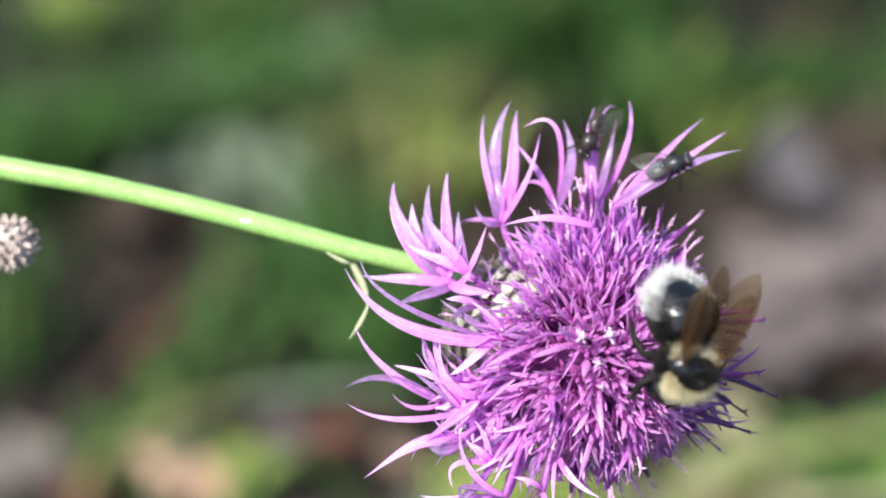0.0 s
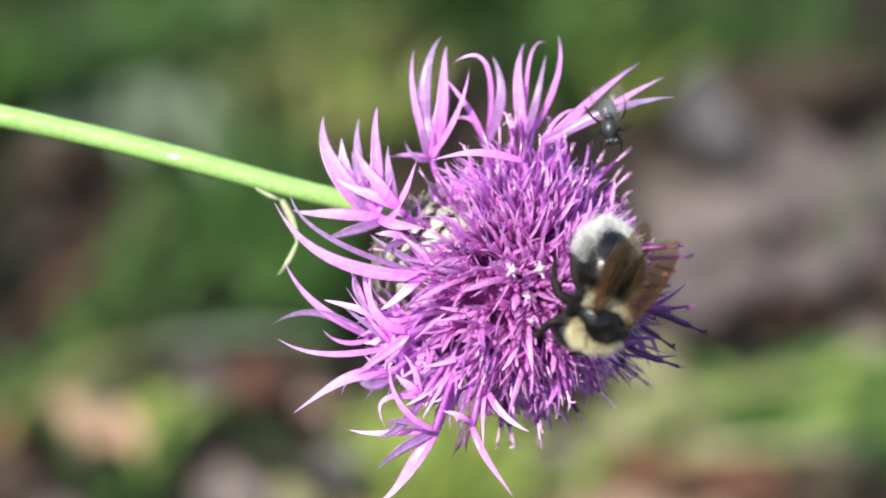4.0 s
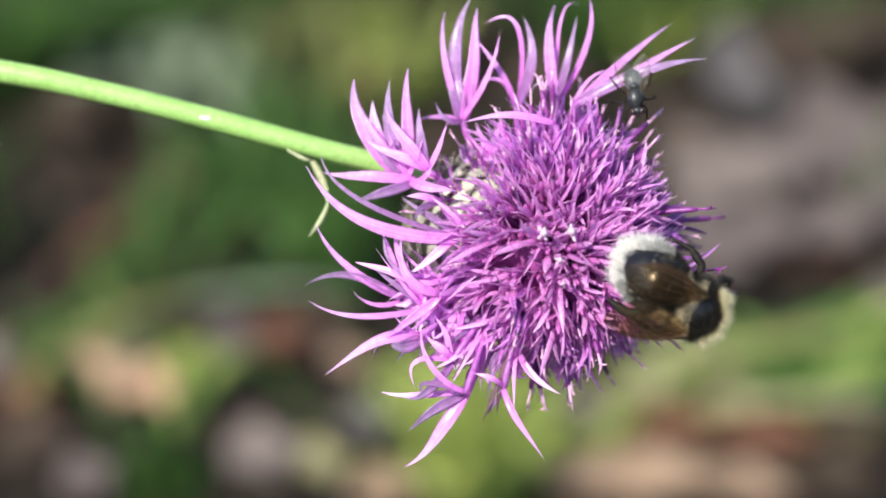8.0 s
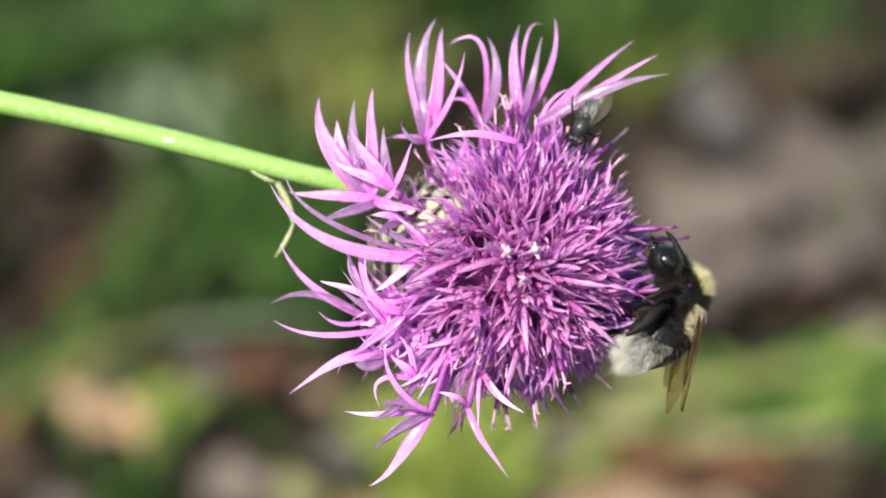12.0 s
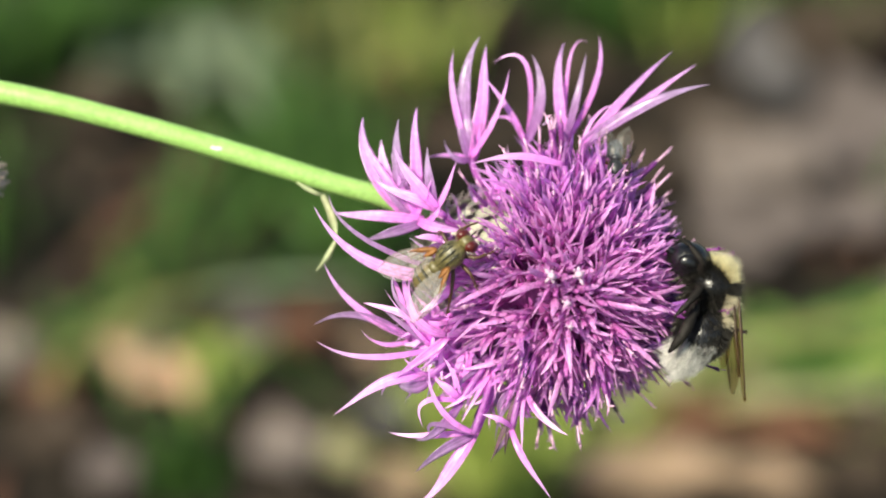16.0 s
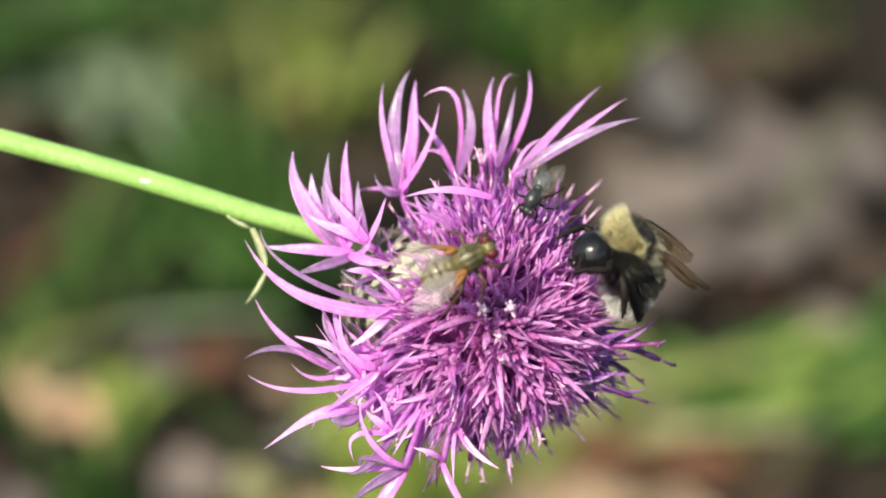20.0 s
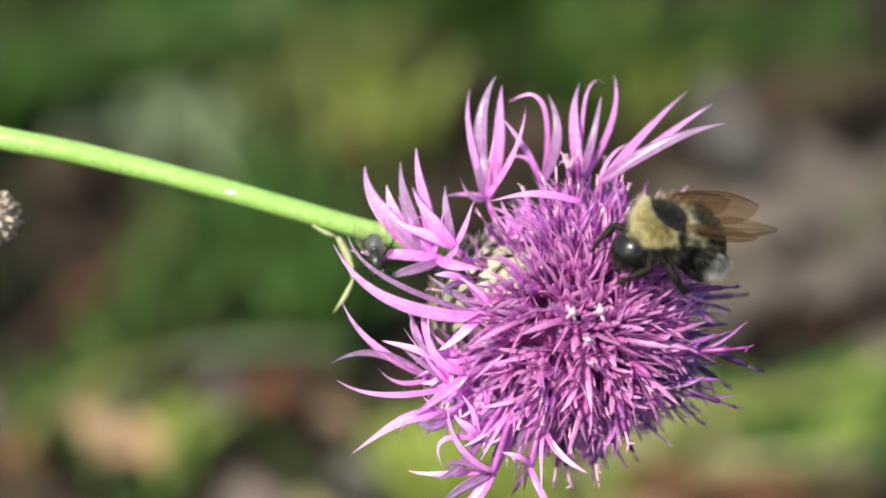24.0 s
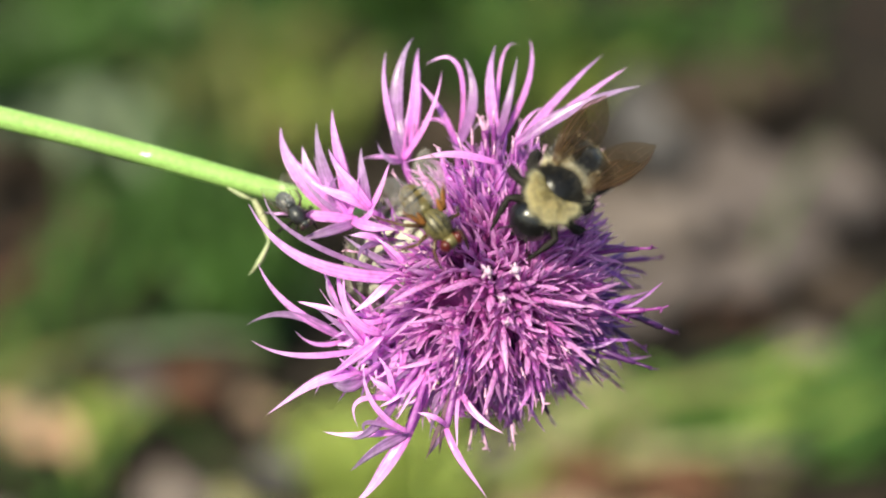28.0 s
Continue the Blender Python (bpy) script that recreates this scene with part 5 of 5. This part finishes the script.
def grass_all_round():
    """Thin grass and crumbs of litter over the ground about the flower."""
    r = random.Random(77)
    bm = bmesh.new()
    for i in range(2200):
        x, y = r.uniform(-700, 700), r.uniform(-500, 1200)
        if -200 < x < 200 and -330 < y < 640:
            if r.random() < 0.8:
                continue
        h = r.uniform(20, 60)
        p = Vector((x, y, -6))
        d = Vector((r.gauss(0, 0.5), r.gauss(0, 0.5), 1))
        strap(bm, p, p + Vector((d.x * 0.2, d.y * 0.2, 0.8)) * h, p + d * h, r.uniform(2, 3.6), 4, 0.15, 0.3, (r.gauss(0, 1), -1, 0.5), waist=0.7)
    tagged(part("thin_grass", bm, GREEN, None), "thin dark green grass scattered over the litter", "grass", kind="stuff")
    bm = bmesh.new()
    for i in range(1500):
        x, y = r.uniform(-400, 400), r.uniform(-100, 900)
        a = r.uniform(0, 3.14)
        d = Vector((math.cos(a), math.sin(a), r.uniform(-0.1, 0.25))) * r.uniform(4, 14)
        p = Vector((x, y, r.uniform(-2, 3)))
        strap(bm, p - d, p + Vector((0, 0, r.uniform(0, 3))), p + d, r.uniform(2, 9), 4, 0.4, 0.25, (0, 0, 1), index=r.randrange(4), waist=0.5)
    tagged(part("litter", bm, (BROWN, RUST, BROWN, BROWN), None), "crumbled brown leaf litter", "litter", kind="stuff")


grass_all_round()


# ---- what moves ----
def perch(place, ahead, back):
    """The pose of an insect in the flower's frame: its place in mm, the way it heads, the way its back faces."""
    f, u = Vector(ahead).normalized(), Vector(back)
    u = (u - f * u.dot(f)).normalized()
    m = Matrix((f.cross(u), f, u)).transposed().to_4x4()
    return FACE @ Matrix.Translation(Vector(place) * MM) @ m


def motions():
    walk(bee, [
        (0, perch((10.5, 0.1, 13.6), (-0.28, -0.95, -0.12), (0.50, -0.10, 0.86))),
        (0.5, perch((11.8, 0.5, 13.1), (-0.40, -0.91, -0.12), (0.50, -0.10, 0.86))),
        (1, perch((11.4, 0.5, 13.0), (-0.42, -0.90, -0.12), (0.48, -0.10, 0.87))),
        (2, perch((10.1, -0.7, 13.6), (-0.32, -0.94, -0.10), (0.42, -0.10, 0.90))),
        (3, perch((9.7, -1.8, 13.6), (-0.45, -0.88, -0.12), (0.48, -0.10, 0.87))),
        (4, perch((9.2, -1.7, 13.6), (-0.50, -0.85, -0.12), (0.48, -0.10, 0.87))),
        (4.5, perch((9.7, -2.3, 13.4), (-0.30, -0.93, -0.15), (0.45, -0.10, 0.88))),
        (6.5, perch((11.4, -5.3, 11.7), (0.20, -0.91, -0.35), (0.38, -0.26, 0.89))),
        (7, perch((10.6, -5.9, 12.1), (0.12, -0.95, -0.30), (0.31, -0.25, 0.92))),
        (7.5, perch((12.0, -5.7, 11.1), (0.51, -0.75, -0.43), (0.38, -0.25, 0.89))),
        (8, perch((12.8, -5.6, 10.1), (0.85, -0.27, -0.42), (0.28, -0.40, 0.87))),
        (8.5, perch((13.6, -4.6, 10.1), (0.80, -0.38, -0.46), (0.42, -0.19, 0.89))),
        (9, perch((13.0, -6.8, 9.8), (0.89, -0.15, -0.43), (0.44, 0.10, 0.89))),
        (9.5, perch((15.8, -3.2, 9.0), (0.68, 0.00, -0.73), (0.70, 0.10, 0.70))),
        (10, perch((15.1, -5.0, 8.4), (0.54, 0.00, -0.84), (0.82, 0.08, 0.56))),
        (10.5, perch((14.9, -5.9, 6.4), (0.74, 0.14, -0.65), (0.67, -0.22, 0.71))),
        (11, perch((15.1, -6.7, 4.6), (0.66, 0.50, -0.56), (0.74, -0.50, 0.45))),
        (11.5, perch((16.0, -5.6, 3.7), (0.57, 0.70, -0.35), (0.79, -0.53, 0.11))),
        (12, perch((16.6, -5.5, 3.0), (0.38, 0.91, -0.16), (0.90, -0.38, -0.20))),
        (12.5, perch((16.7, -4.8, 3.0), (0.40, 0.91, -0.10), (0.88, -0.42, -0.22))),
        (14.5, perch((16.0, -2.7, 3.0), (0.12, 0.99, 0.05), (0.96, -0.12, -0.20))),
        (15, perch((15.9, -3.4, 3.0), (0.10, 0.99, 0.05), (0.96, -0.11, -0.20))),
        (16, perch((15.9, -2.6, 3.0), (0.08, 0.99, 0.05), (0.96, -0.09, -0.18))),
        (17, perch((16.5, -1.9, 3.5), (-0.08, 0.99, 0.10), (0.98, 0.07, -0.14))),
        (18, perch((17.6, 0.5, 4.0), (-0.06, 0.99, 0.10), (0.98, 0.05, -0.10))),
        (19, perch((15.6, 5.7, 3.2), (-0.31, 0.91, 0.29), (0.93, 0.27, 0.10))),
        (20, perch((15.3, 6.1, 7.0), (-0.60, 0.36, 0.72), (0.72, 0.60, 0.28))),
        (21, perch((15.1, 8.0, 5.2), (-0.34, -0.10, 0.93), (0.58, 0.72, 0.36))),
        (21.5, perch((15.3, 8.6, 5.0), (-0.44, -0.08, 0.89), (0.52, 0.72, 0.42))),
        (23.5, perch((12.9, 9.1, 6.9), (-0.70, -0.10, 0.70), (0.44, 0.72, 0.52))),
        (24, perch((10.4, 8.9, 9.3), (-0.78, -0.12, 0.62), (0.36, 0.68, 0.64))),
        (24.5, perch((10.2, 9.2, 9.2), (-0.84, -0.12, 0.52), (0.28, 0.68, 0.68))),
        (25, perch((9.7, 10.1, 8.8), (-0.80, -0.16, 0.58), (0.36, 0.58, 0.73))),
        (26, perch((8.9, 10.6, 9.9), (-0.88, -0.28, 0.38), (0.26, 0.44, 0.86))),
        (26.5, perch((9.0, 10.5, 9.9), (-0.82, -0.40, 0.40), (0.28, 0.42, 0.86))),
        (27, perch((9.0, 10.3, 10.3), (-0.62, -0.62, 0.48), (0.36, 0.32, 0.87))),
        (28, perch((7.7, 9.6, 11.3), (-0.54, -0.62, 0.57), (0.38, 0.42, 0.82))),
    ])
    walk(golden_fly, [
        (0, perch((-93.5, 16.8, -24.0), (0.94, 0.10, 0.31), (-0.33, 0.28, 0.90))),
        (12.8, perch((-93.5, 16.8, -24.0), (0.94, 0.10, 0.31), (-0.33, 0.28, 0.90))),
        (13.6, perch((-42.4, 6.1, 10.0), (0.94, 0.10, 0.31), (-0.33, 0.28, 0.90))),
        (14.2, perch((-15.3, -1.9, 4.0), (0.87, 0.22, 0.44), (-0.48, 0.22, 0.85))),
        (14.5, perch((-14.1, -1.9, 4.0), (0.81, 0.22, 0.54), (-0.58, 0.34, 0.74))),
        (15, perch((-14.7, -1.2, 4.0), (0.81, 0.49, 0.32), (-0.42, 0.09, 0.91))),
        (15.5, perch((-10.1, 1.1, 8.0), (0.72, 0.56, 0.41), (-0.49, -0.02, 0.87))),
        (16, perch((-9.9, 2.1, 9.0), (0.72, 0.62, 0.31), (-0.43, 0.05, 0.90))),
        (16.5, perch((-9.1, 2.2, 9.0), (0.86, 0.41, 0.30), (-0.40, 0.18, 0.90))),
        (17, perch((-7.2, 2.1, 11.0), (0.98, 0.08, 0.20), (-0.21, 0.19, 0.96))),
        (18, perch((-5.5, 2.2, 13.0), (0.97, 0.12, 0.19), (-0.22, 0.23, 0.95))),
        (18.5, perch((-5.3, 2.9, 13.0), (0.96, 0.20, 0.20), (-0.24, 0.21, 0.95))),
        (19, perch((-4.3, 4.6, 14.0), (0.93, 0.31, 0.21), (-0.28, 0.22, 0.93))),
        (19.5, perch((-3.2, 4.7, 14.0), (0.92, 0.33, 0.20), (-0.28, 0.21, 0.93))),
        (20, perch((-2.2, 5.2, 15.0), (0.89, 0.45, 0.10), (-0.17, 0.12, 0.98))),
        (20.5, perch((-0.4, 8.1, 14.0), (0.60, 0.80, 0.05), (-0.08, -0.00, 1.00))),
        (21, perch((-0.6, 7.4, 14.0), (0.51, 0.86, 0.05), (-0.07, -0.02, 1.00))),
        (21.5, perch((-0.7, 7.1, 14.0), (0.10, 0.99, 0.10), (0.00, -0.10, 1.00))),
        (23.5, perch((-1.4, 13.1, 8.0), (0.10, 1.00, 0.00), (0.00, 0.00, 1.00))),
        (23.8, perch((-1.4, 13.3, 8.0), (0.10, 1.00, 0.00), (0.00, 0.00, 1.00))),
        (24, perch((-3.2, 46.7, 20.0), (0.00, 0.96, 0.29), (0.00, -0.29, 0.96))),
        (24.3, perch((-5.2, 64.5, 20.0), (0.00, 1.00, 0.00), (0.00, 0.00, 1.00))),
        (24.6, perch((-7.3, 50.6, 25.0), (0.31, -0.94, 0.10), (-0.00, 0.11, 0.99))),
        (24.9, perch((-5.3, 6.7, 13.0), (0.87, -0.46, 0.20), (-0.05, 0.33, 0.94))),
        (25, perch((-5.1, 6.4, 13.0), (0.87, -0.46, 0.20), (-0.05, 0.33, 0.94))),
        (26, perch((-4.6, 7.2, 12.5), (0.87, -0.46, 0.20), (-0.05, 0.33, 0.94))),
        (26.5, perch((-4.5, 6.7, 13.0), (0.84, -0.50, 0.20), (-0.03, 0.32, 0.95))),
        (27, perch((-6.0, 6.9, 13.0), (0.66, -0.72, 0.20), (0.04, 0.31, 0.95))),
        (28, perch((-5.3, 6.0, 13.0), (0.62, -0.75, 0.20), (0.05, 0.29, 0.96))),
    ])
    walk(grey_fly, [
        (0, perch((9.2, 17.7, -1.0), (0.93, 0.31, 0.21), (-0.34, 0.48, 0.81))),
        (0.5, perch((10.5, 16.8, 0.0), (0.99, 0.10, 0.10), (-0.12, 0.20, 0.97))),
        (1, perch((9.6, 19.4, 0.0), (0.99, 0.10, 0.10), (-0.13, 0.91, 0.40))),
        (1.5, perch((8.9, 16.6, 1.0), (0.10, -0.99, 0.10), (0.02, 0.11, 0.99))),
        (2, perch((10.1, 15.4, 2.0), (0.10, -0.97, 0.20), (0.01, 0.21, 0.98))),
        (3, perch((10.1, 15.1, 2.0), (0.10, -0.97, 0.20), (0.01, 0.21, 0.98))),
        (4.5, perch((10.1, 15.6, 2.0), (0.10, -0.97, 0.20), (0.01, 0.21, 0.98))),
        (6.5, perch((9.8, 15.1, 2.0), (0.05, -0.98, 0.21), (0.00, 0.21, 0.98))),
        (8, perch((9.5, 14.7, 2.0), (0.12, -0.97, 0.20), (0.01, 0.21, 0.98))),
        (9.5, perch((9.4, 14.6, 2.0), (0.12, -0.97, 0.20), (0.01, 0.21, 0.98))),
        (11, perch((8.9, 13.4, 3.0), (-0.80, -0.59, 0.11), (-0.13, 0.35, 0.93))),
        (12.5, perch((7.6, 13.7, 3.0), (-0.20, -0.97, 0.10), (0.16, 0.07, 0.98))),
        (14.5, perch((7.1, 11.9, -0.3), (0.00, -0.98, 0.21), (0.00, 0.21, 0.98))),
        (16, perch((6.9, 11.7, 0.2), (0.00, -0.98, 0.21), (0.00, 0.21, 0.98))),
        (17, perch((6.7, 11.7, 3.0), (0.00, -0.98, 0.21), (0.00, 0.21, 0.98))),
        (18, perch((6.8, 12.2, 5.0), (-0.31, -0.93, 0.21), (-0.03, 0.23, 0.97))),
        (19, perch((5.9, 12.6, 5.0), (-0.31, -0.93, 0.21), (-0.03, 0.23, 0.97))),
        (20, perch((5.6, 11.9, 6.0), (-0.46, -0.87, 0.20), (-0.03, 0.24, 0.97))),
        (20.6, perch((5.7, 12.3, 6.0), (-0.31, -0.93, 0.21), (-0.03, 0.23, 0.97))),
        (20.8, perch((-6.2, 16.6, 12.0), (-0.97, -0.11, 0.22), (0.17, 0.32, 0.93))),
        (21, perch((-18.4, 8.7, 1.0), (-0.31, 0.93, 0.21), (-0.00, -0.22, 0.98))),
        (21.5, perch((-19.3, 9.4, 1.0), (-0.31, 0.93, 0.21), (-0.00, -0.22, 0.98))),
        (23.5, perch((-18.5, 6.6, 1.0), (-0.10, -0.93, 0.36), (-0.12, 0.37, 0.92))),
        (24.5, perch((-18.2, 6.4, 1.0), (0.32, -0.85, 0.42), (-0.13, 0.41, 0.91))),
        (26, perch((-18.0, 6.8, 1.0), (0.62, -0.72, 0.31), (0.00, 0.39, 0.92))),
        (28, perch((-18.2, 7.0, 1.0), (0.62, -0.72, 0.31), (0.00, 0.39, 0.92))),
    ])
    walk(dark_fly, [
        (0, perch((1.8, 20.9, -3.0), (-0.47, -0.88, 0.10), (0.50, -0.16, 0.85))),
        (0.5, perch((0.9, 20.1, -3.0), (0.10, -0.99, 0.10), (0.31, 0.13, 0.94))),
        (1, perch((1.0, 19.4, -3.0), (0.10, -0.99, 0.10), (0.31, 0.13, 0.94))),
        (1.3, perch((-0.3, 18.8, -4.0), (-0.31, -0.94, 0.10), (0.16, 0.06, 0.99))),
        (1.6, perch((-2.6, 17.8, -4.0), (-0.70, 0.70, 0.12), (0.29, 0.13, 0.95))),
        (1.8, perch((-21.3, 24.8, -6.0), (-0.70, 0.70, 0.10), (0.28, 0.15, 0.95))),
        (2.1, perch((-66.7, 44.6, -30.0), (-0.83, 0.52, -0.21), (0.08, 0.48, 0.87))),
        (2.8, perch((-124.6, 24.1, -90.0), (-0.97, -0.11, -0.22), (-0.24, 0.39, 0.89))),
        (28, perch((-124.6, 24.1, -90.0), (-0.97, -0.11, -0.22), (-0.24, 0.39, 0.89))),
    ])
    for wing in bee.children:
        if "wing" in wing.name:
            side, hind = (1 if wing.location.x > 0 else -1), "hind" in wing.name
            walk(wing, [(t, fold(side, a, up, hind, roll, sweep)) for t, a, up, roll, sweep in (
                (0, 5, 14, 14, 3), (1, 5, 14, 14, 3), (2, 5, 12, 14, 8), (3, 4, 13, 14, 10), (4, 4, 13, 14, 10), (4.6, 5, 12, 14, 6), (6.5, 8, 14, 10, 0), (7.5, 6, 9, 6, 0), (8, 5, 7, 4, 0),
                (8.5, 8, 18, 6, 0), (9, 12, 40, 8, 0), (9.5, 12, 44, 8, 0), (10, 10, 48, 8, 0), (10.5, 5, 30, 0, 0), (11, 2, 12, -6, 0), (12, 1, 8, -10, 0), (16, 2, 8, -9, 0),
                (18, 3, 7, -7, 0), (19, 4, 6, -2, 0), (21, -2, -6, 10, -4), (24, -1, 4, 14, -16), (25, 1, 4, 14, -18), (26.5, -1, 3, 14, -18), (27, 6, 3, 14, -12), (28, 9, 3, 14, -6))])
    walk([piece for piece in bee.children if piece.name.startswith("abdomen")][0], [
        (t, pose(0, 0.6 * MM, 0, pitch, 0, yaw) @ pose(0, -0.6 * MM, 0)) for t, yaw, pitch in
        ((0, 28, 0), (1, 24, 0), (2, 22, 0), (3, 25, 0), (4.5, 20, 0), (6.5, 8, 4), (7.5, -10, 8), (8, -20, 10), (8.5, -12, 12), (9, -2, 14), (9.5, 0, 18),
         (10, 0, 22), (10.5, 0, 14), (11, 0, 6), (12, 0, 0), (17, 0, 2), (18, 0, 10), (19, 0, 26), (20, 0, 26), (21, 0, 14), (24, -18, 4), (26.5, -20, 4), (28, -6, 0))])
    for wing in golden_fly.children:
        if wing.name.startswith("wing"):
            side, k = (1 if wing.location.x > 0 else -1), 7.5 / 7.0
            walk(wing, [(t, pose(side * 1.0 * k * MM, 0.5 * k * MM, 0.75 * k * MM, -lift, side * -10, side * spread)) for t, spread, lift in
                        ((0, 20, 8), (16, 20, 8), (18, 15, 6), (24.6, 15, 6), (25, 26, 24), (26.5, 28, 26), (27, 20, 40), (28, 24, 34))])
    rest = upper_right.matrix_basis.copy()
    walk(upper_right, [(t, rest @ pose(0, 0, 0, 0, 0, a)) for t, a in
                       ((0, 5), (0.5, 4), (1, 3.5), (1.5, 3), (2, 0), (10.5, 0), (11, 1.5), (12.5, 2), (14.5, 6), (28, 6))])
    rest = upper_left.matrix_basis.copy()
    walk(upper_left, [(t, rest @ pose(0, 0, 0, 0, 0, a)) for t, a in ((0, 0), (20.7, 0), (21.2, 6), (23.5, 9), (28, 9))])
    hold = stem.matrix_basis.copy()
    walk(stem, [(t, hold @ pose(0, 0, 0, 0, 0, a)) for t, a in
                ((0, 0.1), (1, 0.1), (2, 0.1), (3, 0.2), (4.5, 0.3), (6.5, 0.6), (7, -0.1), (8, 0.1), (8.5, 0.5), (9.5, 0.2),
                 (10, 0.5), (11, 0.3), (12, 0.8), (12.5, 0.3), (14.5, -1.9), (15, -0.9), (15.5, -2.1), (16, -1.8), (16.5, -1.2), (17, -2.2),
                 (17.5, -1.6), (18, -1.9), (18.5, -1.4), (19, -1.9), (20, -1.9), (21, -1.6), (21.5, -1.9), (23.5, -1.8), (24, -0.6), (24.5, 1.4),
                 (25, -2.8), (25.5, -1.2), (26, -1.4), (26.5, -1.8), (27, -0.6), (27.5, -1.9), (28, -0.5))])


motions()
